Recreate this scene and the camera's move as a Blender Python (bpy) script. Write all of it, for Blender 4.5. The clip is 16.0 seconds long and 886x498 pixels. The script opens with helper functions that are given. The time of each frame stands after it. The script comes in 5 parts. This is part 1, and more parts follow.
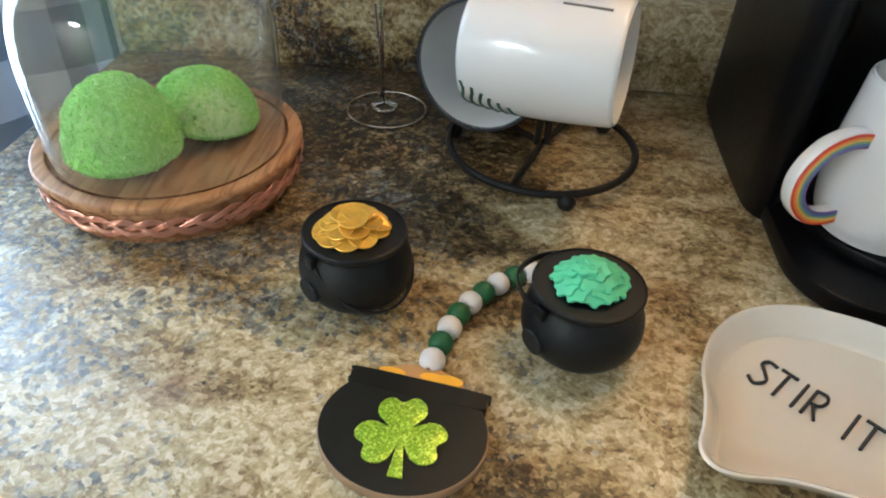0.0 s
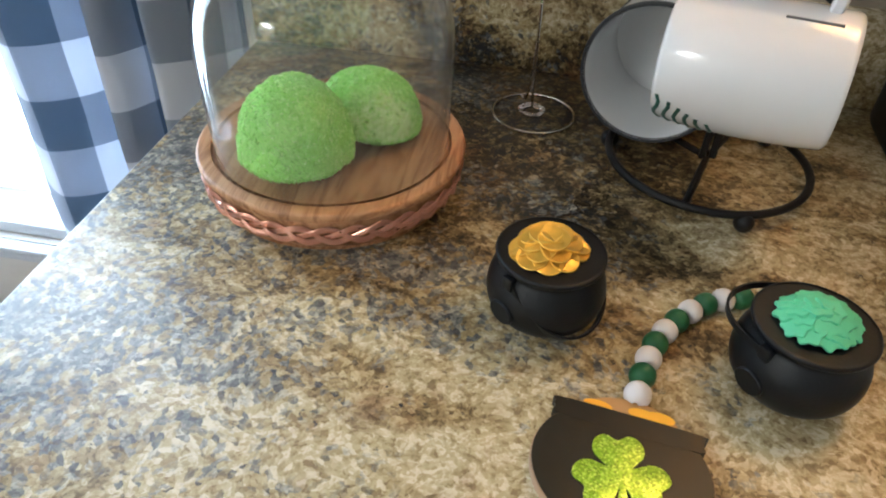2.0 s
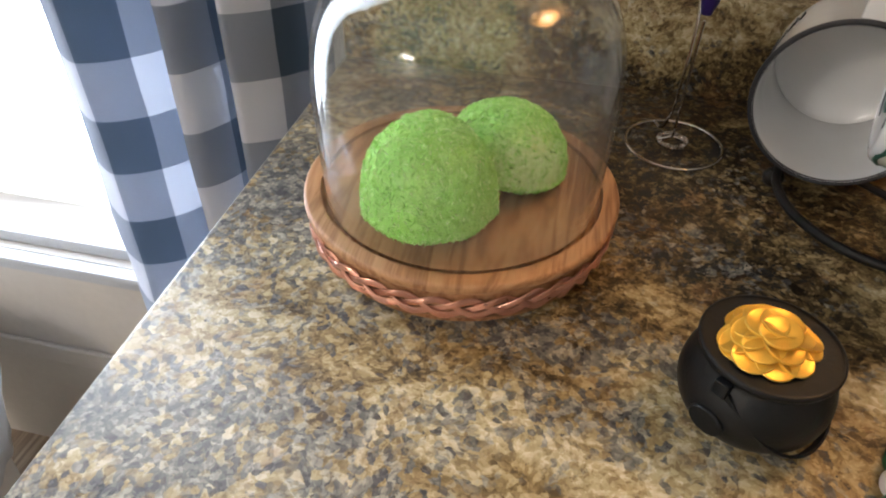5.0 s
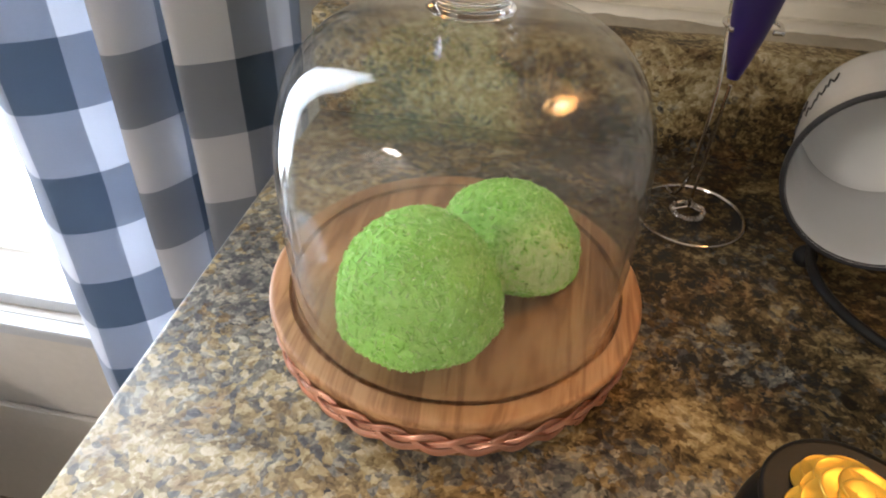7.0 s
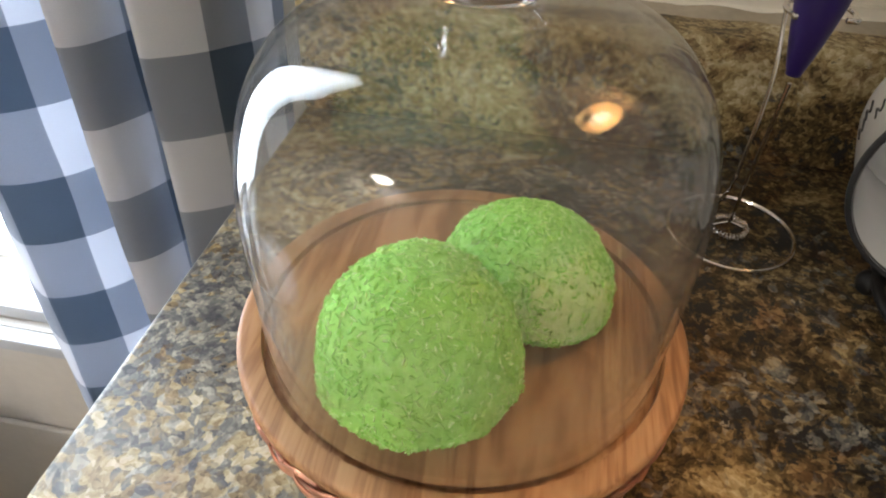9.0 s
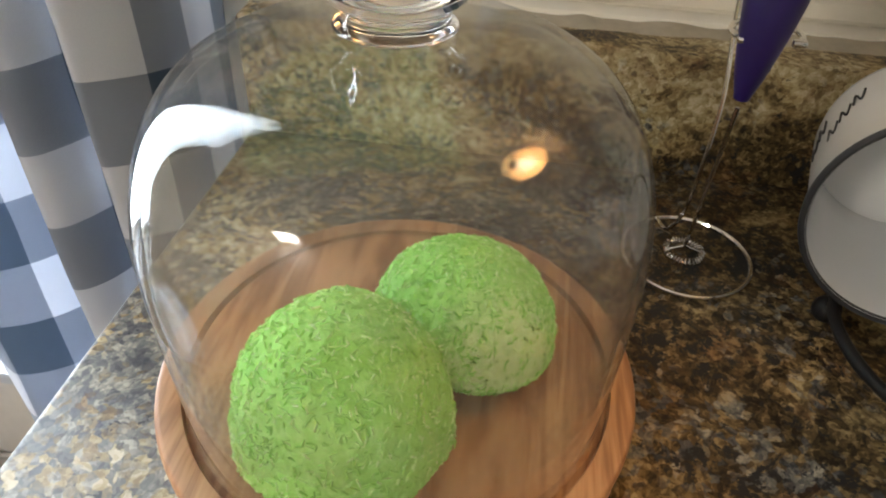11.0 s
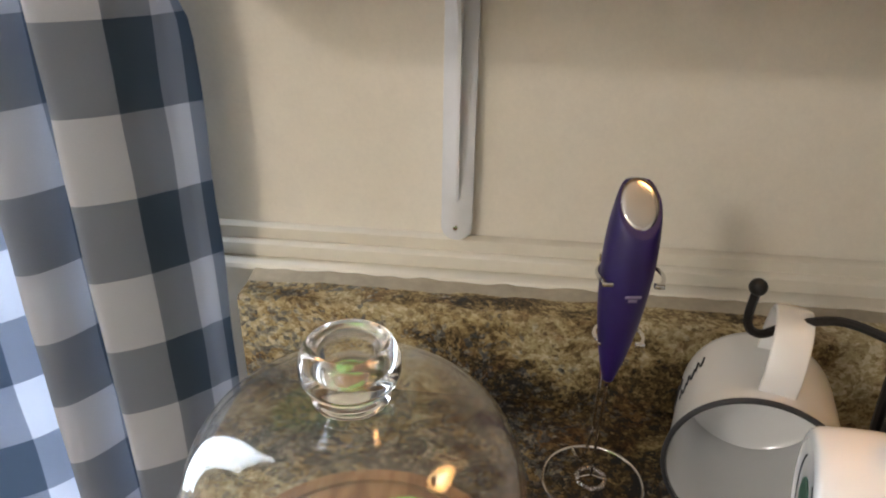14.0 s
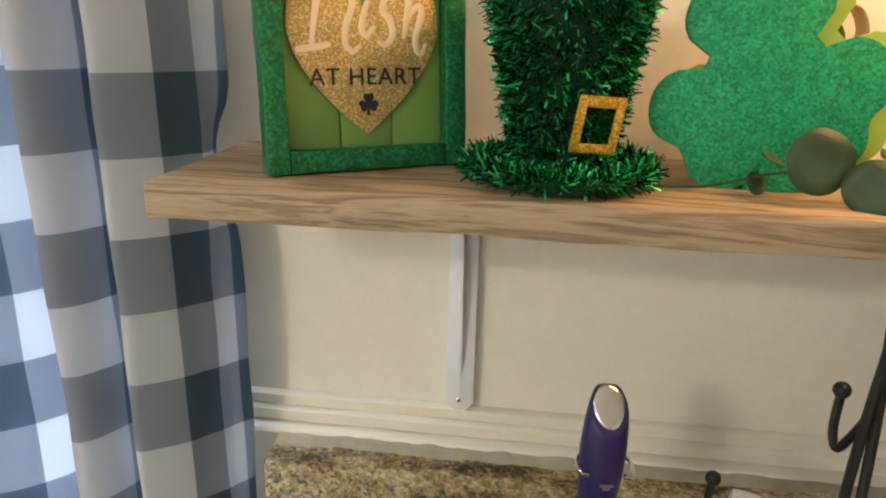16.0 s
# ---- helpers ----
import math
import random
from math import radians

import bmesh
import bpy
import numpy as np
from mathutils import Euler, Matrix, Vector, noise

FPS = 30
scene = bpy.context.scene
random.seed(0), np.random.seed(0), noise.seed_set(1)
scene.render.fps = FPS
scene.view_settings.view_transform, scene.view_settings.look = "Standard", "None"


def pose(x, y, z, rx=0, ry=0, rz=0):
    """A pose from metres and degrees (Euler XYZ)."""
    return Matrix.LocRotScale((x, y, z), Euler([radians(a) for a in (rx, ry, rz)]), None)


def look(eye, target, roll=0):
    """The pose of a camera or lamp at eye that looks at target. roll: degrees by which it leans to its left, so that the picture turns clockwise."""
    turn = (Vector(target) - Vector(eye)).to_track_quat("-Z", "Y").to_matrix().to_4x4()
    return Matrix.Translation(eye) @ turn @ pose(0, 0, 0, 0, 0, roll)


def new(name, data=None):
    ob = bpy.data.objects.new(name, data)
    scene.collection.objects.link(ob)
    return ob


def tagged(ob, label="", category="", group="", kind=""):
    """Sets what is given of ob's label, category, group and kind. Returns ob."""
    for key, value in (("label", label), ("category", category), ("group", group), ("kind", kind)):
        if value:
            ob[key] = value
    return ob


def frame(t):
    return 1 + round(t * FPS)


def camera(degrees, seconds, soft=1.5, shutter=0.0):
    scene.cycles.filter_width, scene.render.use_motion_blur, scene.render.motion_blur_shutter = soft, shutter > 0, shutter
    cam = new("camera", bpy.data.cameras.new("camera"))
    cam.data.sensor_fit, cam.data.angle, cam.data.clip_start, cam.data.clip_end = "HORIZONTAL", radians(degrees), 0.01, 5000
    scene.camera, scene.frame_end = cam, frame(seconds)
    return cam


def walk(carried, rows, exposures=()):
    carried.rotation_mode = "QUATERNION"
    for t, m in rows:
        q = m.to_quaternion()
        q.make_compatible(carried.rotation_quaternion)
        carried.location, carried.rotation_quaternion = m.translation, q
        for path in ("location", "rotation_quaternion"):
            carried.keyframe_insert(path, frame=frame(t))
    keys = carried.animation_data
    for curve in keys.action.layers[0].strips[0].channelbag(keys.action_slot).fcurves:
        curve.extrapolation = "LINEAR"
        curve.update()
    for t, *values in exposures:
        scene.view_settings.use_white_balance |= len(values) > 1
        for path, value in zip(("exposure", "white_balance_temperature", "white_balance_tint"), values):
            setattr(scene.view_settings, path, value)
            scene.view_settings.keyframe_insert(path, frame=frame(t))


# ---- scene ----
cam = camera(65.0, 16.0, soft=2.0)
PATH = [
    (0, (0.291, 0.298, 0.293), (0.222, 1.871, -0.941), 2.7),
    (0.5, (0.269, 0.303, 0.295), (0.185, 1.856, -0.961), 3.2),
    (1, (0.243, 0.307, 0.295), (0.137, 1.855, -0.967), 3.3),
    (1.5, (0.218, 0.313, 0.296), (0.086, 1.854, -0.972), 3.3),
    (2, (0.198, 0.316, 0.294), (0.025, 1.849, -0.979), 2.8),
    (2.5, (0.18, 0.322, 0.294), (-0.034, 1.842, -0.987), 2.2),
    (3, (0.165, 0.332, 0.291), (-0.076, 1.844, -0.996), 1.8),
    (3.5, (0.15, 0.345, 0.292), (-0.112, 1.846, -1.003), 1.4),
    (4, (0.139, 0.357, 0.288), (-0.137, 1.858, -1.005), 1.1),
    (4.2, (0.135, 0.362, 0.285), (-0.141, 1.864, -1.006), 1.0),
    (6.3, (0.096, 0.444, 0.269), (-0.127, 1.978, -0.994), 2.3),
    (6.5, (0.098, 0.451, 0.269), (-0.127, 1.99, -0.988), 2.1),
    (7, (0.095, 0.466, 0.271), (-0.105, 2.014, -0.979), 2.3),
    (7.5, (0.094, 0.478, 0.27), (-0.092, 2.032, -0.976), 2.5),
    (8, (0.094, 0.493, 0.268), (-0.095, 2.043, -0.982), 2.4),
    (8.2, (0.092, 0.5, 0.263), (-0.104, 2.045, -0.993), 2.3),
    (10.3, (0.082, 0.552, 0.243), (-0.11, 2.067, -1.05), 2.1),
    (10.5, (0.085, 0.553, 0.244), (-0.085, 2.076, -1.041), 2.4),
    (11, (0.101, 0.55, 0.25), (-0.045, 2.089, -1.018), 2.4),
    (11.5, (0.112, 0.546, 0.262), (-0.006, 2.108, -0.982), 2.4),
    (12, (0.119, 0.538, 0.278), (0.013, 2.143, -0.911), 1.8),
    (12.5, (0.123, 0.531, 0.297), (0.03, 2.169, -0.846), 1.5),
    (13, (0.124, 0.521, 0.319), (0.027, 2.203, -0.758), 1.2),
    (13.5, (0.125, 0.507, 0.35), (0.017, 2.234, -0.651), 1.0),
    (14, (0.125, 0.493, 0.379), (-0.001, 2.264, -0.542), 1.0),
    (14.5, (0.123, 0.481, 0.409), (-0.026, 2.288, -0.436), 0.9),
    (15, (0.122, 0.467, 0.432), (-0.046, 2.304, -0.341), 1.0),
    (15.5, (0.124, 0.453, 0.451), (-0.048, 2.319, -0.248), 1.2),
    (16, (0.132, 0.438, 0.469), (-0.038, 2.328, -0.161), 1.2),
]
walk(cam, [(t, look(eye, target, roll)) for t, eye, target, roll in PATH], exposures=((0.0, 0.0, 5350, 2), (2.5, -0.15, 5750, 8), (4.0, -0.22, 6200, 13), (6.5, -0.17, 6550, 14), (11.0, -0.13, 6600, 10), (13.5, -0.1, 6400, 13), (16.0, 0.1, 6500, 8)))

# ---- light: daylight from the window behind the curtain, warm room lamp, added ceiling fill ----
world = bpy.data.worlds.new("world")
scene.world = world
world.use_nodes = True
wn = world.node_tree
sky = wn.nodes.new("ShaderNodeTexSky")
sky.sky_type, sky.sun_disc = "NISHITA", False
sky.sun_elevation, sky.sun_rotation = radians(38), radians(-60)
wn.nodes["Background"].inputs["Strength"].default_value = 0.12
wn.links.new(sky.outputs["Color"], wn.nodes["Background"].inputs["Color"])


def area_lamp(name, m, power, sx, sy, colour):
    d = bpy.data.lights.new(name, "AREA")
    d.shape, d.size, d.size_y, d.energy, d.color = "RECTANGLE", sx, sy, power, colour
    ob = new(name, d)
    ob.matrix_world = m
    return ob


area_lamp("window_daylight", look((-0.70, 1.050, 0.27), (-0.58, 0.0, 0.1)), 31.0, 0.60, 1.22, (0.74, 0.87, 1.0))
# added fill from overhead, brightens the wall and the things' fronts
area_lamp("ceiling_fill_glow", look((-1.60, -1.45, 1.455), (-1.60, -1.45, 0.0)), 43.0, 0.45, 0.45, (1.0, 0.94, 0.84))
bulb = bpy.data.lights.new("pendant_bulb", "POINT")
bulb.energy, bulb.color, bulb.shadow_soft_size = 1.8, (1.0, 0.80, 0.54), 0.05
new("pendant_bulb", bulb).location = (0.56, 0.835, 0.76)

# ---- materials ----
class Nodes:
    """A small writer of node materials."""

    def __init__(self, name):
        self.mat = bpy.data.materials.new(name)
        self.mat.use_nodes = True
        self.t = self.mat.node_tree
        self.bsdf = self.t.nodes["Principled BSDF"]

    def add(self, kind, **inputs):
        n = self.t.nodes.new(kind)
        for k, v in inputs.items():
            n.inputs[k.replace("_", " ")].default_value = v
        return n

    def link(self, a, b):
        self.t.links.new(a, b)

    def coords(self, which="Object"):
        return self.t.nodes.new("ShaderNodeTexCoord").outputs[which]

    def noise(self, vec, scale, detail=4.0, rough=0.55, distort=0.0):
        n = self.add("ShaderNodeTexNoise", Scale=scale, Detail=detail, Roughness=rough, Distortion=distort)
        self.link(vec, n.inputs["Vector"])
        return n.outputs["Fac"]

    def voronoi(self, vec, scale, feature="F1", out="Distance"):
        n = self.add("ShaderNodeTexVoronoi", Scale=scale)
        n.feature = feature
        self.link(vec, n.inputs["Vector"])
        return n.outputs[out]

    def ramp(self, fac, stops, interp="LINEAR"):
        r = self.t.nodes.new("ShaderNodeValToRGB")
        r.color_ramp.interpolation = interp
        e = r.color_ramp.elements
        while len(e) < len(stops):
            e.new(0.5)
        for el, (p, c) in zip(e, stops):
            el.position = p
            el.color = (*c, 1) if len(c) == 3 else c
        self.link(fac, r.inputs["Fac"])
        return r.outputs["Color"]

    def mix(self, fac, a, b, mode="MIX"):
        m = self.t.nodes.new("ShaderNodeMix")
        m.data_type, m.blend_type = "RGBA", mode
        for sock, v in ((m.inputs[0], fac), (m.inputs[6], a), (m.inputs[7], b)):
            if isinstance(v, (int, float)):
                sock.default_value = v
            elif isinstance(v, tuple):
                sock.default_value = (*v, 1)
            else:
                self.link(v, sock)
        return m.outputs[2]

    def math(self, op, a, b=0.0, c=None):
        m = self.t.nodes.new("ShaderNodeMath")
        m.operation = op
        for i, v in enumerate((a, b) if c is None else (a, b, c)):
            if isinstance(v, (int, float)):
                m.inputs[i].default_value = v
            else:
                self.link(v, m.inputs[i])
        return m.outputs[0]

    def bump(self, height, strength=0.3, distance=0.001):
        b = self.add("ShaderNodeBump", Strength=strength, Distance=distance)
        self.link(height, b.inputs["Height"])
        self.link(b.outputs["Normal"], self.bsdf.inputs["Normal"])

    def set(self, **kw):
        for k, v in kw.items():
            s = self.bsdf.inputs[k.replace("_", " ")]
            if isinstance(v, (int, float)):
                s.default_value = v
            elif isinstance(v, tuple):
                s.default_value = (*v, 1) if s.type == "RGBA" and len(v) == 3 else v
            else:
                self.link(v, s)
        return self


def plain(name, colour, rough=0.5, metal=0.0, vary=0.12, scale=60.0, bump=0.08, depth=0.0004, coat=0.0, spec=0.5):
    """A paint-like surface with a little mottling and fine relief."""
    n = Nodes(name)
    co = n.coords()
    a = n.noise(co, scale, 5)
    b = n.noise(co, scale * 0.13, 3)
    f = n.math("ADD", n.math("MULTIPLY", a, 0.5), n.math("MULTIPLY", b, 0.5))
    lo = tuple(c * (1 - vary) for c in colour)
    hi = tuple(min(1, c * (1 + vary)) for c in colour)
    n.set(Base_Color=n.ramp(f, [(0.3, lo), (0.7, hi)]), Metallic=metal)
    n.set(Roughness=n.math("MULTIPLY_ADD", a, 0.16, rough - 0.08))
    n.set(Coat_Weight=coat, Specular_IOR_Level=spec)
    if bump:
        n.bump(n.noise(co, scale * 4, 3), bump, depth)
    return n.mat


def granite_material():
    """Gold granite: drifting fields of cream, gold and brown, broken into crystals, with blue-grey clusters and dark mica."""
    n = Nodes("granite")
    co = n.coords()

    def warped(source, scale, amount):
        w = n.add("ShaderNodeTexNoise", Scale=scale, Detail=4.0)
        n.link(source, w.inputs["Vector"])
        vm = n.t.nodes.new("ShaderNodeVectorMath")
        vm.operation = "MULTIPLY_ADD"
        n.link(w.outputs["Color"], vm.inputs[0])
        vm.inputs[1].default_value = (amount, amount, amount)
        n.link(source, vm.inputs[2])
        return vm.outputs[0]

    def crystals(source, scale, smooth):
        c = n.add("ShaderNodeTexVoronoi", Scale=scale)
        c.feature = "SMOOTH_F1"
        c.inputs["Smoothness"].default_value = smooth
        n.link(source, c.inputs["Vector"])
        sp = n.add("ShaderNodeSeparateColor")
        n.link(c.outputs["Color"], sp.inputs["Color"])
        return sp.outputs["Red"], sp.outputs["Green"]

    v = warped(co, 26.0, 0.016)
    vf = warped(v, 300.0, 0.0030)
    red, green = crystals(vf, 250.0, 0.15)
    small, small2 = crystals(vf, 520.0, 0.12)
    grain = n.noise(v, 95.0, 6, 0.66)
    tone = n.math("MULTIPLY_ADD", red, 0.27, n.math("MULTIPLY_ADD", small, 0.20, n.math("MULTIPLY", grain, 0.53)))
    stretch = n.t.nodes.new("ShaderNodeMapping")
    stretch.inputs["Rotation"].default_value = (0, 0, radians(32))
    stretch.inputs["Scale"].default_value = (1.0, 1.9, 1.5)
    n.link(v, stretch.inputs["Vector"])
    sv = stretch.outputs["Vector"]
    zone = n.noise(sv, 7.0, 6, 0.62, 0.5)
    zone2 = n.noise(sv, 12.0, 6, 0.66, 0.4)
    # a wide ragged brown patch towards the wall, part stone, part painted shade
    near = n.t.nodes.new("ShaderNodeMapping")
    near.inputs["Scale"].default_value = (1.0, 1.0, 2.5)
    n.link(co, near.inputs["Vector"])
    away = n.t.nodes.new("ShaderNodeVectorMath")
    away.operation = "DISTANCE"
    n.link(near.outputs["Vector"], away.inputs[0])
    away.inputs[1].default_value = (0.21, 0.89, 0.0)
    shade_patch = n.math("MULTIPLY", n.math("SUBTRACT", 0.25, away.outputs["Value"]), 2.6)
    vein_shade = n.math("ADD", shade_patch, n.math("MULTIPLY", n.math("SUBTRACT", zone2, 0.5), 1.8))
    zone = n.math("SUBTRACT", zone, n.math("MULTIPLY", n.ramp(vein_shade, [(0.0, (0, 0, 0)), (0.5, (1, 1, 1))]), 0.26))
    cream = n.ramp(tone, [(0.30, (0.26, 0.185, 0.088)), (0.41, (0.40, 0.315, 0.163)), (0.53, (0.51, 0.425, 0.248)), (0.66, (0.66, 0.585, 0.42))])
    gold = n.ramp(tone, [(0.30, (0.095, 0.060, 0.024)), (0.42, (0.215, 0.146, 0.060)), (0.54, (0.335, 0.240, 0.108)), (0.68, (0.49, 0.385, 0.21))])
    brown = n.ramp(tone, [(0.32, (0.016, 0.010, 0.006)), (0.44, (0.054, 0.034, 0.015)), (0.56, (0.125, 0.082, 0.034)), (0.69, (0.30, 0.215, 0.10))])
    body = n.mix(n.ramp(zone, [(0.33, (0, 0, 0)), (0.43, (1, 1, 1))]), brown, gold)
    body = n.mix(n.ramp(zone, [(0.44, (0, 0, 0)), (0.54, (1, 1, 1))]), body, cream)
    # rusty flushes
    rust = n.noise(v, 34.0, 5, 0.62)
    body = n.mix(n.math("MULTIPLY", n.ramp(rust, [(0.56, (0, 0, 0)), (0.66, (1, 1, 1))]), 0.55), body, n.ramp(tone, [(0.34, (0.075, 0.030, 0.012)), (0.62, (0.30, 0.165, 0.070))]))
    # blue-grey crystals gather in loose clusters
    field = n.noise(sv, 5.5, 5, 0.60, 0.3)
    pos = n.t.nodes.new("ShaderNodeSeparateXYZ")
    n.link(co, pos.inputs["Vector"])
    field = n.math("MULTIPLY_ADD", pos.outputs["Z"], -1.6, n.math("ADD", n.math("MULTIPLY_ADD", pos.outputs["X"], -0.6, field), 0.035))
    cluster = n.math("MULTIPLY_ADD", green, 0.20, n.math("MULTIPLY_ADD", field, 0.75, n.math("MULTIPLY", n.noise(v, 48.0, 6, 0.70), 0.40)))
    steel = n.ramp(tone, [(0.30, (0.042, 0.046, 0.054)), (0.46, (0.105, 0.111, 0.116)), (0.58, (0.20, 0.20, 0.18)), (0.72, (0.42, 0.39, 0.31))])
    body = n.mix(n.ramp(cluster, [(0.655, (0, 0, 0)), (0.735, (0.85, 0.85, 0.85))]), body, steel)
    # dark mica flakes
    mica = n.math("MULTIPLY_ADD", small2, 0.14, n.math("MULTIPLY_ADD", zone, -0.50, n.noise(v, 88.0, 5, 0.72)))
    body = n.mix(n.ramp(mica, [(0.500, (0, 0, 0)), (0.560, (1, 1, 1))]), body, (0.022, 0.021, 0.022))
    n.set(Base_Color=body, Roughness=n.math("MULTIPLY_ADD", n.noise(co, 40.0, 4), 0.22, 0.26), Specular_IOR_Level=0.30)
    n.bump(n.noise(co, 90.0, 4), 0.08, 0.0008)
    return n.mat


def wood_material(name, pale, mid, dark, axis="X", ring=26.0, rough=0.5, wave=1.0):
    """Grain along one axis, with fibres and a few darker streaks."""
    n = Nodes(name)
    mp = n.t.nodes.new("ShaderNodeMapping")
    s = {"X": (0.09, 1, 1), "Y": (1, 0.09, 1), "Z": (1, 1, 0.09)}[axis]
    mp.inputs["Scale"].default_value = s
    n.link(n.coords(), mp.inputs["Vector"])
    v = mp.outputs["Vector"]
    base = n.noise(v, ring, 5, 0.6, wave)
    bands = n.math("SINE", n.math("MULTIPLY", base, 42.0))
    fibre = n.noise(v, ring * 14, 4, 0.6)
    f = n.math("ADD", n.math("MULTIPLY", bands, 0.22), n.math("MULTIPLY_ADD", fibre, 0.55, n.math("MULTIPLY", base, 0.45)))
    n.set(Base_Color=n.ramp(f, [(0.2, dark), (0.5, mid), (0.8, pale)]), Roughness=n.math("MULTIPLY_ADD", fibre, 0.2, rough - 0.1))
    n.bump(n.math("ADD", fibre, n.math("MULTIPLY", bands, 0.1)), 0.18, 0.0006)
    return n.mat


def glitter_material(name, colour, bright, scale=900.0, rough=0.3):
    """Coarse flakes that each catch the light differently."""
    n = Nodes(name)
    co = n.coords()
    cell = n.add("ShaderNodeTexVoronoi", Scale=scale)
    n.link(co, cell.inputs["Vector"])
    sep = n.add("ShaderNodeSeparateColor")
    n.link(cell.outputs["Color"], sep.inputs["Color"])
    blot = n.noise(co, 50.0, 4)
    f = n.math("ADD", n.math("MULTIPLY", sep.outputs["Red"], 0.75), n.math("MULTIPLY", blot, 0.3))
    n.set(Base_Color=n.ramp(f, [(0.1, tuple(c * 0.55 for c in colour)), (0.6, colour), (0.95, bright)]), Metallic=0.35, Roughness=rough)
    nm = n.t.nodes.new("ShaderNodeNormalMap")
    nm.inputs["Strength"].default_value = 0.55
    n.link(n.mix(0.35, (0.5, 0.5, 1.0), cell.outputs["Color"]), nm.inputs["Color"])
    n.bump(sep.outputs["Green"], 0.5, 0.0006)
    return n.mat


def gingham_material():
    """Buffalo check woven in white and slate blue; the map holds metres along the cloth."""
    n = Nodes("gingham_cloth")
    uv = n.coords("UV")
    sep = n.t.nodes.new("ShaderNodeSeparateXYZ")
    n.link(uv, sep.inputs["Vector"])
    size = 0.0635
    u = n.math("GREATER_THAN", n.math("PINGPONG", n.math("ADD", sep.outputs["X"], 20 * size), size), size * 0.5)
    w = n.math("GREATER_THAN", n.math("PINGPONG", n.math("ADD", sep.outputs["Y"], 20 * size), size), size * 0.5)
    both = n.math("ADD", u, w)
    twill = n.math("SINE", n.math("MULTIPLY", n.math("ADD", sep.outputs["X"], sep.outputs["Y"]), 3600.0))
    weave = n.noise(uv, 900.0, 3)
    col = n.ramp(n.math("MULTIPLY", both, 0.5), [(0.0, (0.70, 0.71, 0.75)), (0.25, (0.27, 0.30, 0.36)), (0.75, (0.070, 0.102, 0.145))], "CONSTANT")
    grey = n.math("COMPARE", both, 1.0, 0.1)
    col = n.mix(n.math("MULTIPLY", grey, n.math("MULTIPLY_ADD", twill, 0.12, 0.14)), col, (0.55, 0.56, 0.60))
    col = n.mix(0.3, col, n.ramp(weave, [(0.3, (0.35, 0.35, 0.35)), (0.7, (0.65, 0.65, 0.65))]), "OVERLAY")
    n.set(Base_Color=col, Roughness=0.9, Specular_IOR_Level=0.2, Sheen_Weight=0.1)
    n.bump(n.math("ADD", n.math("MULTIPLY", twill, 0.4), weave), 0.25, 0.0004)
    # daylight soaks through the thin cloth
    tr = n.add("ShaderNodeBsdfTranslucent")
    n.link(n.mix(0.35, col, (0.50, 0.58, 0.70)), tr.inputs["Color"])
    mixs = n.t.nodes.new("ShaderNodeMixShader")
    mixs.inputs["Fac"].default_value = 0.42
    n.link(n.bsdf.outputs[0], mixs.inputs[1])
    n.link(tr.outputs[0], mixs.inputs[2])
    n.link(mixs.outputs[0], n.t.nodes["Material Output"].inputs["Surface"])
    return n.mat


def glass_material(name, ior=1.45, tint=(1, 1, 1), rough=0.0, haze=0.0):
    """Clear glass; haze is the share of a thin patchy diffuse film on it."""
    n = Nodes(name)
    n.set(Base_Color=tint, Roughness=rough, Transmission_Weight=1.0, IOR=ior)
    if haze:
        film = n.add("ShaderNodeBsdfDiffuse", Color=(0.8, 0.8, 0.78, 1.0))
        mixs = n.t.nodes.new("ShaderNodeMixShader")
        n.link(n.math("MULTIPLY", n.ramp(n.noise(n.coords(), 26.0, 5, 0.6), [(0.35, (0.3, 0.3, 0.3)), (0.7, (1, 1, 1))]), haze), mixs.inputs["Fac"])
        n.link(n.bsdf.outputs[0], mixs.inputs[1])
        n.link(film.outputs[0], mixs.inputs[2])
        n.link(mixs.outputs[0], n.t.nodes["Material Output"].inputs["Surface"])
    return n.mat


def thin_glass_material(name):
    """A thin blown shell: light goes straight through, gloss grows at grazing angles, with a faint patchy whitish film.
    """
    n = Nodes(name)
    co = n.coords()
    clear = n.add("ShaderNodeBsdfTransparent", Color=(0.965, 0.975, 0.97, 1.0))
    gloss = n.add("ShaderNodeBsdfGlossy", Roughness=0.025)
    edge = n.t.nodes.new("ShaderNodeLayerWeight")
    fres = n.math("MULTIPLY_ADD", n.math("POWER", edge.outputs["Facing"], 4.0), 0.75, 0.045)
    wave = n.t.nodes.new("ShaderNodeBump")
    wave.inputs["Strength"].default_value = 0.12
    wave.inputs["Distance"].default_value = 0.003
    n.link(n.noise(co, 22.0, 2), wave.inputs["Height"])
    n.link(wave.outputs[0], gloss.inputs["Normal"])
    film = n.add("ShaderNodeBsdfDiffuse", Color=(0.8, 0.8, 0.78, 1.0))
    one, two = n.t.nodes.new("ShaderNodeMixShader"), n.t.nodes.new("ShaderNodeMixShader")
    n.link(fres, one.inputs["Fac"])
    n.link(clear.outputs[0], one.inputs[1])
    n.link(gloss.outputs[0], one.inputs[2])
    n.link(n.math("MULTIPLY", n.ramp(n.noise(co, 26.0, 5, 0.6), [(0.35, (0.25, 0.25, 0.25)), (0.7, (1, 1, 1))]), 0.035), two.inputs["Fac"])
    n.link(one.outputs[0], two.inputs[1])
    n.link(film.outputs[0], two.inputs[2])
    n.link(two.outputs[0], n.t.nodes["Material Output"].inputs["Surface"])
    return n.mat


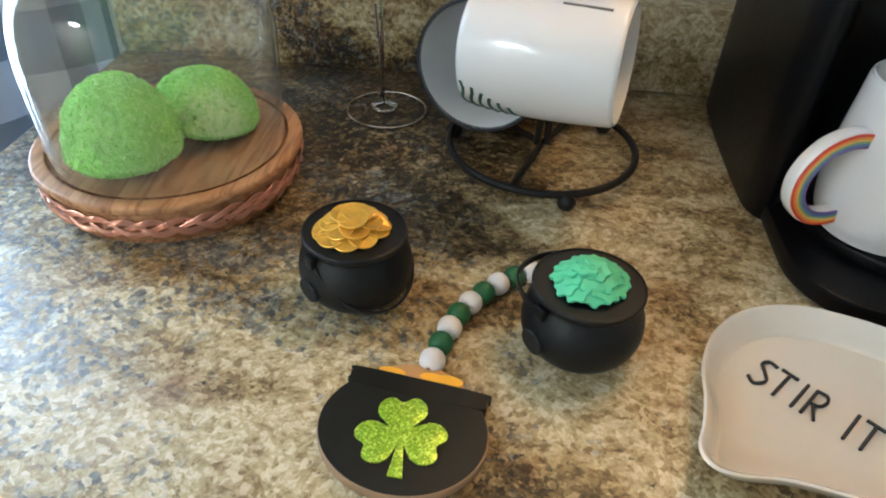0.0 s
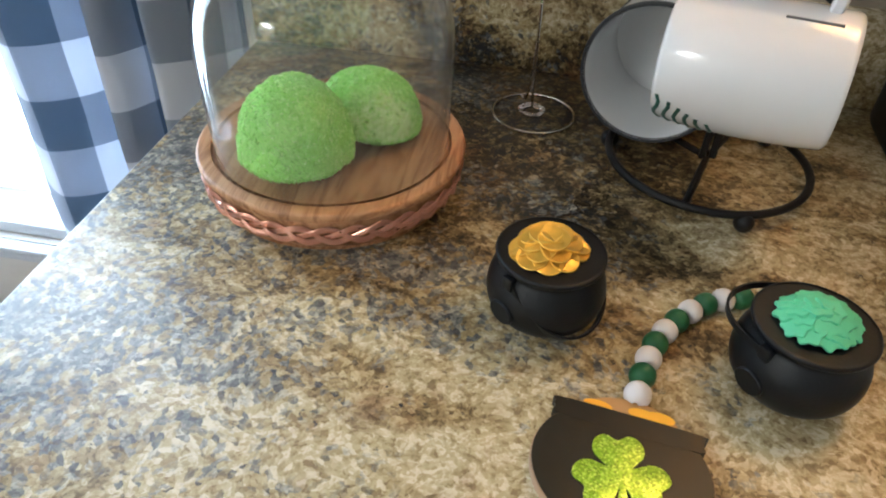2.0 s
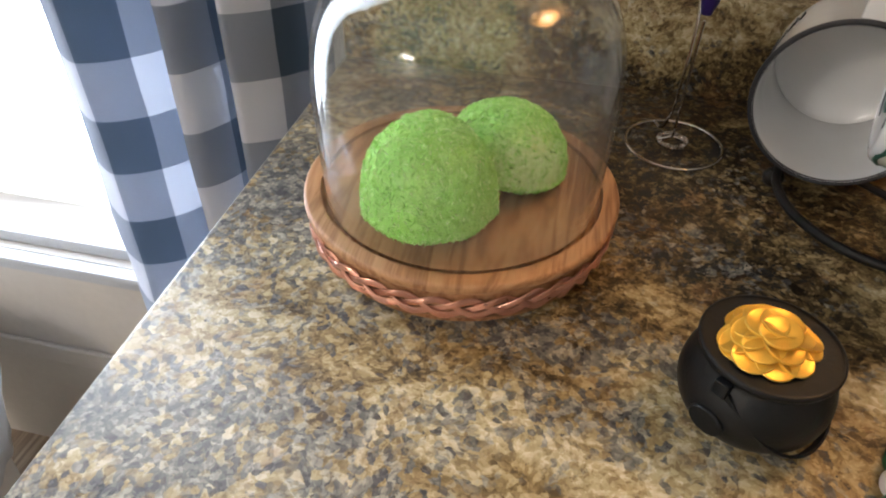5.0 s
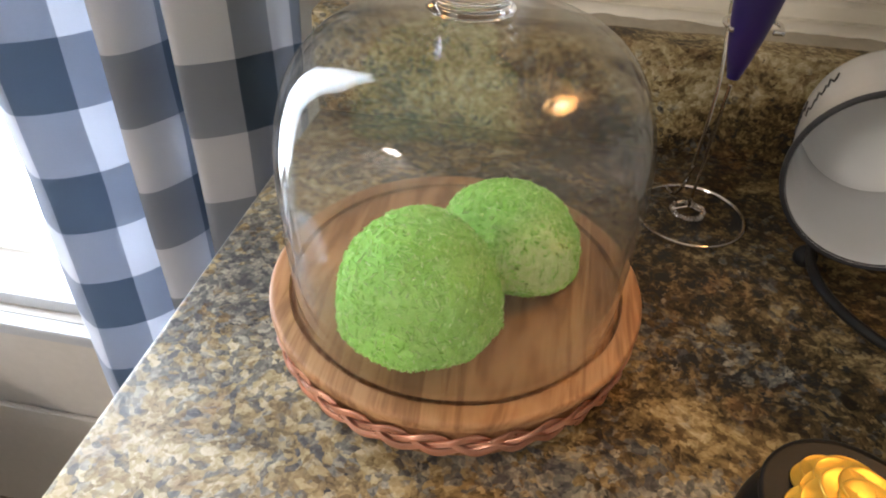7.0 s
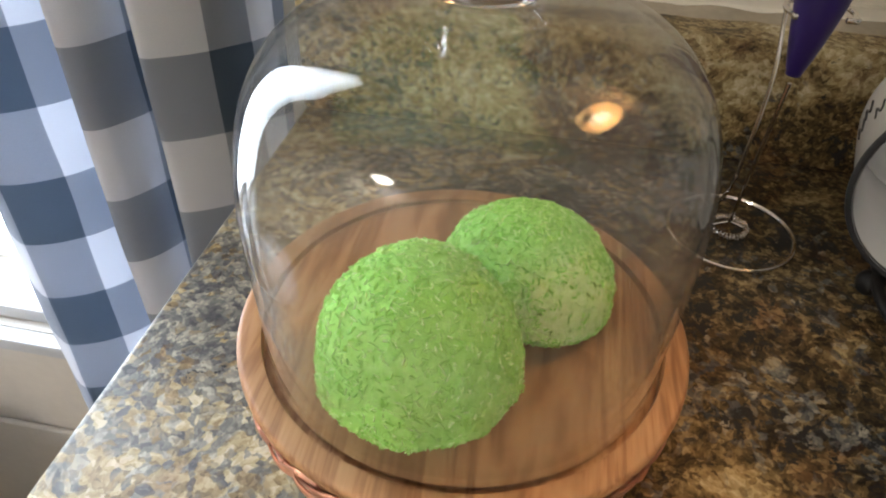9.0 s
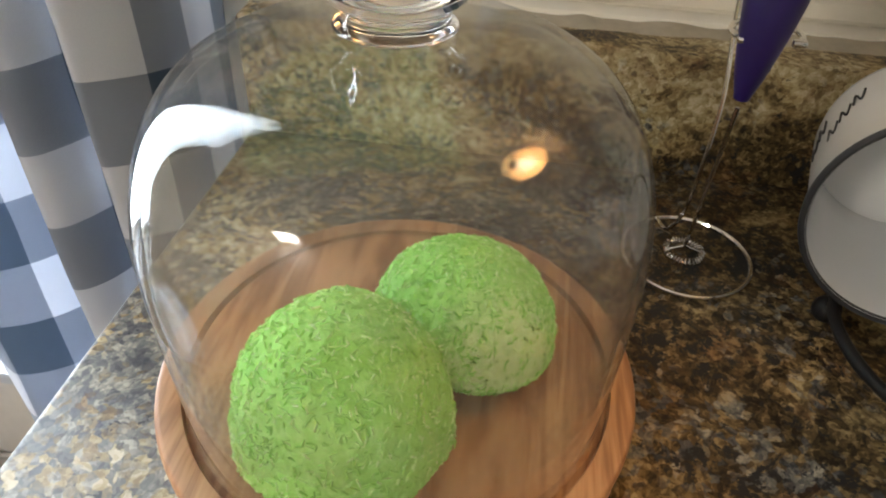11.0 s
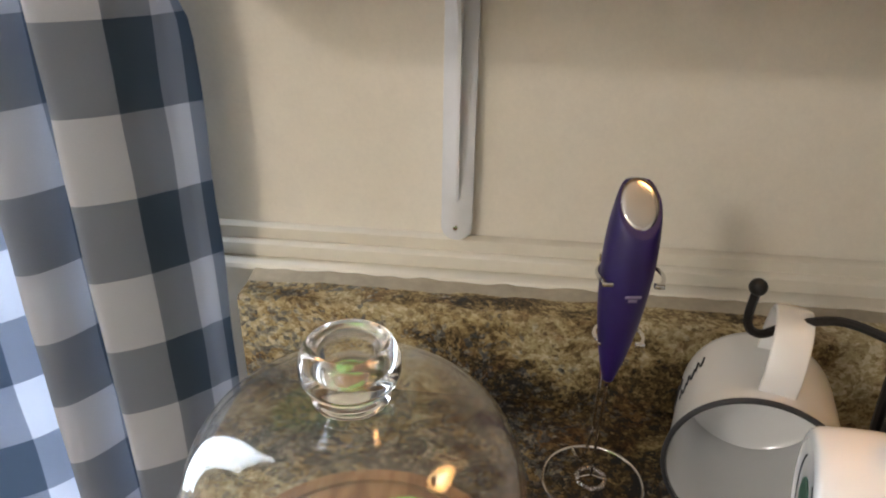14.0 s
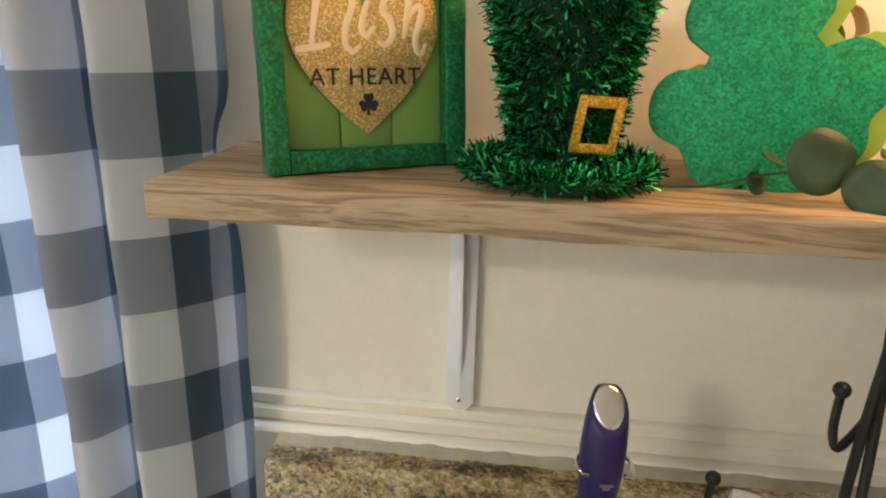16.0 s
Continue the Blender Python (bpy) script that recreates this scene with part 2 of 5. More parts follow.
def glow_material(name, colour, strength):
    n = Nodes(name)
    n.set(Base_Color=colour, Emission_Color=colour, Emission_Strength=strength)
    return n.mat


def crumb_material(name, lo, mid, hi, bare=None):
    n = Nodes(name)
    co = n.coords()
    a = n.noise(co, 330.0, 4, 0.65)
    b = n.noise(co, 45.0, 4)
    f = n.math("ADD", n.math("MULTIPLY", a, 0.6), n.math("MULTIPLY", b, 0.4))
    speck = n.math("GREATER_THAN", n.noise(co, 260.0, 2), 0.86)
    col = n.mix(speck, n.ramp(f, [(0.32, lo), (0.5, mid), (0.68, hi)]), (0.05, 0.16, 0.02))
    if bare:
        # one side was rubbed bare of shreds and shows the paler, speckled sponge
        off = n.t.nodes.new("ShaderNodeVectorMath")
        off.operation = "DISTANCE"
        n.link(co, off.inputs[0])
        off.inputs[1].default_value = bare
        d = n.math("MULTIPLY_ADD", n.noise(co, 90.0, 4), 0.022, off.outputs["Value"])
        col = n.mix(n.ramp(d, [(0.026, (1, 1, 1)), (0.042, (0, 0, 0))]), col, n.ramp(n.noise(co, 300.0, 3), [(0.28, (0.16, 0.30, 0.06)), (0.36, (0.56, 0.78, 0.33)), (0.7, (0.72, 0.88, 0.50))]))
    n.set(Base_Color=col, Roughness=0.85, Specular_IOR_Level=0.25, Subsurface_Weight=0.12, Subsurface_Radius=(0.004, 0.006, 0.002))
    n.bump(n.math("ADD", a, n.voronoi(co, 620.0)), 0.4, 0.0008)
    return n.mat


def shred_material():
    """Dyed coconut: every shred takes a slightly different green."""
    n = Nodes("green_shreds")
    geo = n.t.nodes.new("ShaderNodeNewGeometry")
    n.set(Base_Color=n.ramp(geo.outputs["Random Per Island"], [(0.0, (0.28, 0.64, 0.11)), (0.5, (0.42, 0.80, 0.20)), (1.0, (0.66, 0.93, 0.42))]), Roughness=0.7, Specular_IOR_Level=0.3, Subsurface_Weight=0.15, Subsurface_Radius=(0.002, 0.003, 0.001))
    return n.mat


GRANITE = granite_material()
WALL_PAINT = plain("cream_wall_paint", (0.84, 0.775, 0.665), 0.75, vary=0.04, scale=300, bump=0.25, depth=0.0008)
TRIM_PAINT = plain("cream_trim_paint", (0.82, 0.76, 0.65), 0.5, vary=0.04, scale=90, bump=0.1)
# cream wall paint darkened for shade under the window; the bin borrows it
SHADED_CREAM = plain("shaded_cream_paint", (0.58, 0.55, 0.51), 0.6, vary=0.06, scale=80, bump=0.1)
# pale tones for the unseen room, chosen to bounce light
ROOM_PAINT = plain("room_paint", (0.68, 0.65, 0.60), 0.85, vary=0.04, scale=80)
FLOOR_WOOD = wood_material("floor_wood", (0.42, 0.34, 0.26), (0.32, 0.25, 0.185), (0.20, 0.15, 0.11), "Y", 8.0, 0.4)
CABINET = plain("cabinet_paint", (0.30, 0.27, 0.23), 0.5)
BOARD_WOOD = wood_material("acacia_wood", (0.55, 0.31, 0.155), (0.46, 0.235, 0.11), (0.31, 0.145, 0.065), "Y", 24.0, 0.5)
SHELF_WOOD = wood_material("pine_wood", (0.45, 0.34, 0.22), (0.35, 0.25, 0.155), (0.20, 0.132, 0.075), "X", 34.0, 0.6)
COPPER = plain("copper_wire", (0.74, 0.40, 0.30), 0.30, 0.9, vary=0.15, scale=200)
GLASS = glass_material("clear_glass")
BELL_GLASS = thin_glass_material("blown_glass")
POT_BLACK = plain("black_plastic", (0.005, 0.0062, 0.0085), 0.42, vary=0.3, scale=120, bump=0.25, depth=0.0006, spec=0.35)
IRON = plain("black_iron", (0.012, 0.011, 0.011), 0.5, 0.3, vary=0.3, scale=300, bump=0.4)
CHROME = plain("chrome_wire", (0.72, 0.70, 0.68), 0.14, 1.0, vary=0.05)
ENAMEL = plain("white_enamel", (0.74, 0.74, 0.74), 0.22, vary=0.03, scale=30, bump=0.03, coat=0.4)
CERAMIC = plain("white_ceramic", (0.78, 0.77, 0.78), 0.16, vary=0.02, scale=20, bump=0.02, coat=0.5)
DISH_GLAZE = plain("cream_glaze", (0.72, 0.67, 0.60), 0.22, vary=0.04, scale=25, bump=0.03, coat=0.4)
INK = plain("dark_ink", (0.022, 0.022, 0.026), 0.6, vary=0.2)
GREY_INK = plain("grey_ink", (0.12, 0.11, 0.11), 0.5, vary=0.2)
MARK_GREY = plain("pale_grey_print", (0.20, 0.17, 0.27), 0.5)
GREEN_INK = plain("dark_green_ink", (0.02, 0.09, 0.065), 0.45, vary=0.2)
MAKER_BLACK = plain("black_appliance_plastic", (0.0032, 0.0032, 0.004), 0.34, vary=0.2, scale=200, bump=0.15, spec=0.22)
PURPLE = plain("purple_rubber_paint", (0.016, 0.006, 0.090), 0.38, vary=0.12, scale=120, bump=0.05)
GOLD_COIN = plain("gold_resin", (0.80, 0.50, 0.08), 0.36, 0.65, vary=0.18, scale=160, bump=0.2)
MINT = plain("mint_resin", (0.15, 0.62, 0.34), 0.5, vary=0.08, scale=150, bump=0.1)
BEAD_WHITE = plain("white_bead_paint", (0.74, 0.70, 0.70), 0.5, vary=0.05, scale=200)
BEAD_GREEN = plain("green_bead_paint", (0.018, 0.115, 0.040), 0.45, vary=0.15, scale=200)
PLAQUE_BLACK = plain("black_plaque_paint", (0.006, 0.0066, 0.0064), 0.36, vary=0.3, scale=90, bump=0.1, spec=0.35)
PLAQUE_EDGE = plain("raw_wood_edge", (0.34, 0.22, 0.13), 0.7, vary=0.2)
PLAQUE_TAN = plain("tan_paint", (0.50, 0.27, 0.10), 0.6, vary=0.06)
PLAQUE_GOLD = plain("yellow_paint", (0.90, 0.46, 0.02), 0.5, vary=0.05)
LIME_GLITTER = glitter_material("lime_glitter", (0.36, 0.60, 0.02), (0.80, 0.95, 0.16), 1100.0)
GREEN_GLITTER = glitter_material("green_glitter", (0.010, 0.31, 0.125), (0.022, 0.43, 0.19), 600.0, 0.5)
GOLD_GLITTER = glitter_material("gold_glitter", (0.62, 0.41, 0.13), (0.90, 0.70, 0.34), 900.0, 0.4)
FRAME_GREEN = glitter_material("green_frame_paint", (0.012, 0.17, 0.055), (0.03, 0.30, 0.10), 500.0, 0.45)
SIGN_GREEN = plain("light_green_board", (0.20, 0.35, 0.08), 0.6, vary=0.08)
CREAM = plain("cream_lettering", (0.80, 0.66, 0.46), 0.6, vary=0.04)
TINSEL = [plain("green_tinsel", (0.008, 0.22, 0.055), 0.20, 0.75, vary=0.3, bump=0), plain("dark_green_tinsel", (0.003, 0.075, 0.022), 0.25, 0.7, vary=0.3, bump=0), plain("bright_green_tinsel", (0.06, 0.62, 0.20), 0.2, 0.5, vary=0.2, bump=0)]
GOLD_BUCKLE = glitter_material("gold_buckle_glitter", (0.62, 0.34, 0.03), (0.95, 0.62, 0.12), 700.0)
LEAF = plain("eucalyptus_leaf", (0.028, 0.062, 0.026), 0.5, vary=0.3, scale=120)
TAN_RIBBON = plain("tan_ribbon", (0.58, 0.42, 0.24), 0.8, vary=0.12, scale=400, bump=0.3)
LEAF_LIME = plain("lime_leaf", (0.32, 0.44, 0.06), 0.5, vary=0.2, scale=80)
STEEL_WHITE = plain("white_powder_coat", (0.76, 0.76, 0.78), 0.4, vary=0.04, scale=100)
CLOTH = gingham_material()
BUN = crumb_material("green_crumb", (0.30, 0.66, 0.13), (0.40, 0.80, 0.19), (0.54, 0.89, 0.31))
BUN_PALE = crumb_material("pale_green_crumb", (0.30, 0.66, 0.13), (0.40, 0.80, 0.19), (0.54, 0.89, 0.31), (0.012, -0.030, 0.020))
SHRED = shred_material()
SKY_GLOW = glow_material("overexposed_daylight", (0.93, 0.97, 1.0), 2.2)
LAMP_GLOW = glow_material("warm_lamp_glow", (1.0, 0.62, 0.25), 9.0)
VINYL = plain("white_vinyl", (0.48, 0.50, 0.53), 0.4, vary=0.04)
CAULK = plain("old_caulk", (0.42, 0.36, 0.27), 0.8, vary=0.2, scale=120, bump=0.5)

# ---- mesh helpers ----
def finish(bm, name, material, smooth=True):
    bmesh.ops.recalc_face_normals(bm, faces=bm.faces[:])
    me = bpy.data.meshes.new(name)
    bm.to_mesh(me)
    bm.free()
    for m in material if isinstance(material, (list, tuple)) else [material]:
        me.materials.append(m)
    if smooth:
        me.shade_smooth()
        me.set_sharp_from_angle(angle=radians(38))
    return me


def part(name, bm, material, parent=None, label="", m=None, smooth=True):
    ob = new(name, finish(bm, name, material, smooth))
    ob.parent = parent
    if m is not None:
        ob.matrix_basis = m
    if label:
        ob["label"] = label
    return ob


def thing(name, m, label, category, group="", kind=""):
    ob = new(name)
    ob.empty_display_size = 0.02
    ob.matrix_basis = m
    return tagged(ob, label, category, group, kind)


def box(x0, x1, y0, y1, z0, z1, bevel=0.0, seg=2, bm=None):
    own = bmesh.new()
    bmesh.ops.create_cube(own, size=1.0)
    for v in own.verts:
        v.co = Vector(((x0 + x1) / 2 + v.co.x * (x1 - x0), (y0 + y1) / 2 + v.co.y * (y1 - y0), (z0 + z1) / 2 + v.co.z * (z1 - z0)))
    if bevel:
        bmesh.ops.bevel(own, geom=own.edges[:], offset=bevel, segments=seg, profile=0.5, affect="EDGES")
    if bm is None:
        return own
    return merge(bm, own)


def merge(bm, other, m=None):
    me = bpy.data.meshes.new("tmp")
    other.to_mesh(me)
    other.free()
    if m is not None:
        me.transform(m)
    bm.from_mesh(me)
    bpy.data.meshes.remove(me)
    return bm


def lathe(profile, seg=64, bm=None, close=False):
    """Turns a profile of (radius, height) round the z axis; radius 0 makes a pole."""
    bm = bm or bmesh.new()
    rings = []
    for r, z in profile:
        if r < 1e-6:
            rings.append([bm.verts.new((0, 0, z))])
        else:
            rings.append([bm.verts.new((r * math.cos(2 * math.pi * i / seg), r * math.sin(2 * math.pi * i / seg), z)) for i in range(seg)])
    pairs = list(zip(rings, rings[1:])) + ([(rings[-1], rings[0])] if close else [])
    for a, b in pairs:
        for i in range(seg):
            j = (i + 1) % seg
            f = [a[i % len(a)], a[j % len(a)], b[j % len(b)], b[i % len(b)]]
            u = list(dict.fromkeys(f))
            if len(u) >= 3:
                bm.faces.new(u)
    return bm


def tube(points, radius, seg=10, closed=False, bm=None, caps=True):
    """A round bar along points; radius may be a list."""
    bm = bm or bmesh.new()
    pts = [Vector(p) for p in points]
    n = len(pts)
    rad = radius if isinstance(radius, (list, tuple)) else [radius] * n
    up = Vector((0.123, 0.27, 0.95)).normalized()
    rings = []
    side = None
    for i, p in enumerate(pts):
        a = pts[(i - 1) % n] if closed or i else p
        b = pts[(i + 1) % n] if closed or i < n - 1 else p
        d = (b - a).normalized()
        if side is None:
            side = d.cross(up)
            if side.length < 0.1:
                side = d.cross(Vector((1, 0, 0)))
        side = (side - d * side.dot(d)).normalized()
        o = d.cross(side)
        rings.append([bm.verts.new(p + (side * math.cos(2 * math.pi * k / seg) + o * math.sin(2 * math.pi * k / seg)) * rad[i]) for k in range(seg)])
    for i in range(n if closed else n - 1):
        a, b = rings[i], rings[(i + 1) % n]
        shift = 0
        if closed and i == n - 1:
            shift = min(range(seg), key=lambda s: (a[0].co - b[s].co).length)
        for k in range(seg):
            bm.faces.new((a[k], a[(k + 1) % seg], b[(k + 1 + shift) % seg], b[(k + shift) % seg]))
    if caps and not closed:
        bm.faces.new(rings[0][::-1])
        bm.faces.new(rings[-1])
    return bm


def ball(c, r, bm=None, seg=20):
    own = bmesh.new()
    bmesh.ops.create_uvsphere(own, u_segments=seg, v_segments=seg // 2 + 2, radius=r)
    bmesh.ops.translate(own, vec=Vector(c), verts=own.verts)
    return own if bm is None else merge(bm, own)


def slab(outline, z0, z1, bevel=0.0, seg=2):
    """A flat plate cut to an outline, with rounded edges."""
    bm = bmesh.new()
    low = bm.faces.new([bm.verts.new((x, y, z0)) for x, y in outline])
    up = bmesh.ops.extrude_face_region(bm, geom=[low])
    vs = [g for g in up["geom"] if isinstance(g, bmesh.types.BMVert)]
    bmesh.ops.translate(bm, vec=(0, 0, z1 - z0), verts=vs)
    bmesh.ops.recalc_face_normals(bm, faces=bm.faces[:])
    if bevel:
        rim = [e for e in bm.edges if abs(e.verts[0].co.z - e.verts[1].co.z) < 1e-9]
        bmesh.ops.bevel(bm, geom=rim, offset=bevel, segments=seg, profile=0.5, affect="EDGES", clamp_overlap=True)
    bmesh.ops.triangulate(bm, faces=[f for f in bm.faces if len(f.verts) > 4])
    return bm


def smooth_path(points, steps=8, closed=False):
    """A rounded line through points (Catmull-Rom)."""
    p = [Vector(q) for q in points]
    n = len(p)
    out = []
    for i in range(n if closed else n - 1):
        a, b, c, d = (p[(i - 1) % n], p[i], p[(i + 1) % n], p[(i + 2) % n]) if closed else (p[max(i - 1, 0)], p[i], p[i + 1], p[min(i + 2, n - 1)])
        for s in range(steps):
            t = s / steps
            out.append(0.5 * ((2 * b) + (c - a) * t + (2 * a - 5 * b + 4 * c - d) * t * t + (3 * b - 3 * c + d - a) * t ** 3))
    if not closed:
        out.append(p[-1])
    return out


def clover(lobe, reach, notch=0.82, steps=14, stem=True, stem_width=0.2, stem_length=1.05, turn=0.0, core=0.33, root=0.07, spread=112):
    """The outline of a three-leaf shamrock with heart-shaped leaves and a flared stem, centred on the leaves' meeting point."""
    pts = []
    for k in range(3):
        mid = math.pi / 2 + (k - 1) * radians(-spread)
        for s in range(steps + 1):
            u = -1 + 2 * s / steps
            ang = mid - u * radians(54)
            r = reach * (core + (1 - core) * math.sqrt(max(0.0, 1 - abs(u) ** 2.6)))
            r *= 1 - (1 - notch) * math.exp(-((u / 0.21) ** 2))
            pts.append((lobe * r * math.cos(ang), lobe * r * math.sin(ang)))
    if stem:
        # the stem leaves between the two lower leaves
        w = lobe * stem_width
        pts += [(-lobe * root, -lobe * core * reach), (-w * 0.7 - lobe * 0.06, -lobe * stem_length), (w * 0.75 - lobe * 0.06, -lobe * (stem_length + 0.05)), (lobe * root, -lobe * core * reach)][::-1]
    c, s = math.cos(turn), math.sin(turn)
    return [(x * c - y * s, x * s + y * c) for x, y in pts]


def text_mesh(body, size, depth=0.0003, shear=0.0, align="CENTER", spacing=1.0, bold=0.0):
    """Letters of the built-in font as a mesh."""
    cu = bpy.data.curves.new("text", "FONT")
    cu.body, cu.size, cu.extrude, cu.align_x, cu.shear, cu.space_character = body, size, depth, align, shear, spacing
    cu.resolution_u, cu.offset = 4, bold
    ob = new("text", cu)
    dg = bpy.context.evaluated_depsgraph_get()
    me = bpy.data.meshes.new_from_object(ob.evaluated_get(dg))
    bpy.data.objects.remove(ob)
    bm = bmesh.new()
    bm.from_mesh(me)
    bpy.data.meshes.remove(me)
    return bm


def roughen(bm, amount, scale, seed=0.0):
    for v in bm.verts:
        v.co += noise.noise_vector(v.co * scale + Vector((seed, seed, seed))) * amount
    return bm


def axes(origin, z_dir, x_hint):
    """A pose whose z points along z_dir and whose x leans towards x_hint."""
    z = Vector(z_dir).normalized()
    x = Vector(x_hint)
    x = (x - z * x.dot(z)).normalized()
    y = z.cross(x)
    m = Matrix((x, y, z)).transposed().to_4x4()
    m.translation = Vector(origin)
    return m

# ---- the setting ----
WALL_Y, FACE_Y, EDGE_X, SPLASH_Z = 1.022, 0.955, -0.0765, 0.083
RIGHT_X, LEFT_X, FRONT_Y, FLOOR_Z, CEIL_Z = 1.9, -2.1, -1.9, -0.91, 1.5
WIN_X0, WIN_X1, WIN_Z0, WIN_Z1 = -1.05, -0.20, -0.394, 1.15


# wall, counter and shelf stand a little turned to the axes
TURN = pose(0.1, 1.0, 0) @ Matrix.Rotation(radians(-2.1), 4, "Z") @ pose(-0.1, -1.0, 0)


def structure(name, bm, material, label, smooth=False):
    ob = part(name, bm, material, m=TURN, smooth=smooth)
    return tagged(ob, label, "structure", kind="structure")


# back wall with the window's opening cut through
bm = bmesh.new()
box(WIN_X1, RIGHT_X, WALL_Y, WALL_Y + 0.12, FLOOR_Z, CEIL_Z, bm=bm)
structure("wall_north", bm, WALL_PAINT, "cream painted orange-peel plaster wall behind the counter")
bm = bmesh.new()
box(LEFT_X, WIN_X1, WALL_Y, WALL_Y + 0.12, FLOOR_Z, WIN_Z0, bm=bm)
structure("wall_below_window", bm, SHADED_CREAM, "cream wall below the window sill, toned down for shade")
bm = bmesh.new()
box(LEFT_X, WIN_X1, WALL_Y, WALL_Y + 0.12, WIN_Z1, CEIL_Z, bm=bm)
structure("wall_above_window", bm, WALL_PAINT, "cream painted wall above the window")
bm = bmesh.new()
box(LEFT_X, WIN_X0, WALL_Y, WALL_Y + 0.12, WIN_Z0, WIN_Z1, bm=bm)
structure("wall_beside_window", bm, WALL_PAINT, "cream painted wall beside the window")
# assumed shell that closes the room; its walls and floor act as reflectors
structure("wall_west", box(LEFT_X - 0.12, LEFT_X, FRONT_Y - 0.12, WALL_Y + 0.12, FLOOR_Z, CEIL_Z), ROOM_PAINT, "assumed pale room wall, out of view")
structure("wall_east", box(RIGHT_X, RIGHT_X + 0.12, FRONT_Y - 0.12, WALL_Y + 0.12, FLOOR_Z, CEIL_Z), ROOM_PAINT, "assumed beige room wall, out of view")
structure("wall_south", box(LEFT_X, RIGHT_X, FRONT_Y - 0.12, FRONT_Y, FLOOR_Z, CEIL_Z), ROOM_PAINT, "assumed beige room wall, out of view")
structure("floor", box(LEFT_X - 0.12, RIGHT_X + 0.12, FRONT_Y - 0.12, WALL_Y + 0.12, FLOOR_Z - 0.1, FLOOR_Z), FLOOR_WOOD, "assumed wooden floor, lightened to bounce light")
structure("ceiling", box(LEFT_X - 0.12, RIGHT_X + 0.12, FRONT_Y - 0.12, WALL_Y + 0.12, CEIL_Z, CEIL_Z + 0.1), ROOM_PAINT, "assumed pale ceiling, out of view")
structure("backdrop", box(-4.2, 1.2, 2.2, 2.22, -2.0, 3.2), SKY_GLOW, "overexposed white daylight outside the window")

# window: frame, sill and pane in the opening
win = thing("window_1", TURN, "white vinyl window with blown-out daylight behind", "window", kind="structure")
bm = bmesh.new()
for x0, x1, z0, z1 in ((WIN_X0, WIN_X0 + 0.05, WIN_Z0, WIN_Z1), (WIN_X1 - 0.05, WIN_X1, WIN_Z0, WIN_Z1), (WIN_X0 + 0.05, WIN_X1 - 0.05, WIN_Z1 - 0.05, WIN_Z1), (WIN_X0 + 0.05, WIN_X1 - 0.05, WIN_Z0, WIN_Z0 + 0.022)):
    box(x0, x1, WALL_Y + 0.012, WALL_Y + 0.062, z0, z1, 0.004, 2, bm)
part("window_frame", bm, VINYL, win)
pane = part("pane", box(WIN_X0 + 0.04, WIN_X1 - 0.04, WALL_Y + 0.035, WALL_Y + 0.039, WIN_Z0 + 0.015, WIN_Z1 - 0.04), glass_material("window_glass", 1.05), win)
pane.visible_shadow = False
bm = box(LEFT_X + 0.1, WIN_X1 - 0.001, WALL_Y - 0.020, WALL_Y + 0.060, WIN_Z0 - 0.014, WIN_Z0 - 0.002, 0.003)
part("window_sill", bm, VINYL, win, "white painted window sill")
part("apron", box(LEFT_X + 0.1, WIN_X1 - 0.001, WALL_Y - 0.013, WALL_Y - 0.001, WIN_Z0 - 0.032, WIN_Z0 - 0.016, 0.003), VINYL, win)
structure("trim_below_window", box(LEFT_X + 0.1, WIN_X1, WALL_Y - 0.010, WALL_Y - 0.001, -0.64, -0.60, 0.003), SHADED_CREAM, "pale painted rail on the wall below the window")

# moulded trim that runs along the wall just over the granite
prof = [(0.0, 0.1195), (-0.006, 0.1191), (-0.0085, 0.1178), (-0.0085, 0.1152), (-0.0065, 0.1144), (-0.0065, 0.1072),
        (-0.0055, 0.1060), (-0.0105, 0.1046), (-0.0120, 0.1030), (-0.0125, 0.0960), (-0.0120, 0.0932), (-0.0090, 0.0918), (-0.0085, 0.0900),
        (-0.0170, 0.0893), (-0.0210, 0.0878), (-0.0225, 0.0850), (-0.0225, 0.0836), (0.0, 0.0834)]
bm = bmesh.new()
ends = [[bm.verts.new((x, WALL_Y - 0.0008 + dy, z)) for dy, z in prof] for x in (-0.125, RIGHT_X - 0.003)]
for i in range(len(prof)):
    j = (i + 1) % len(prof)
    bm.faces.new((ends[0][i], ends[0][j], ends[1][j], ends[1][i]))
bm.faces.new(ends[0])
bm.faces.new(ends[1][::-1])
structure("trim", bm, TRIM_PAINT, "cream painted wooden moulding above the granite backsplash", True)

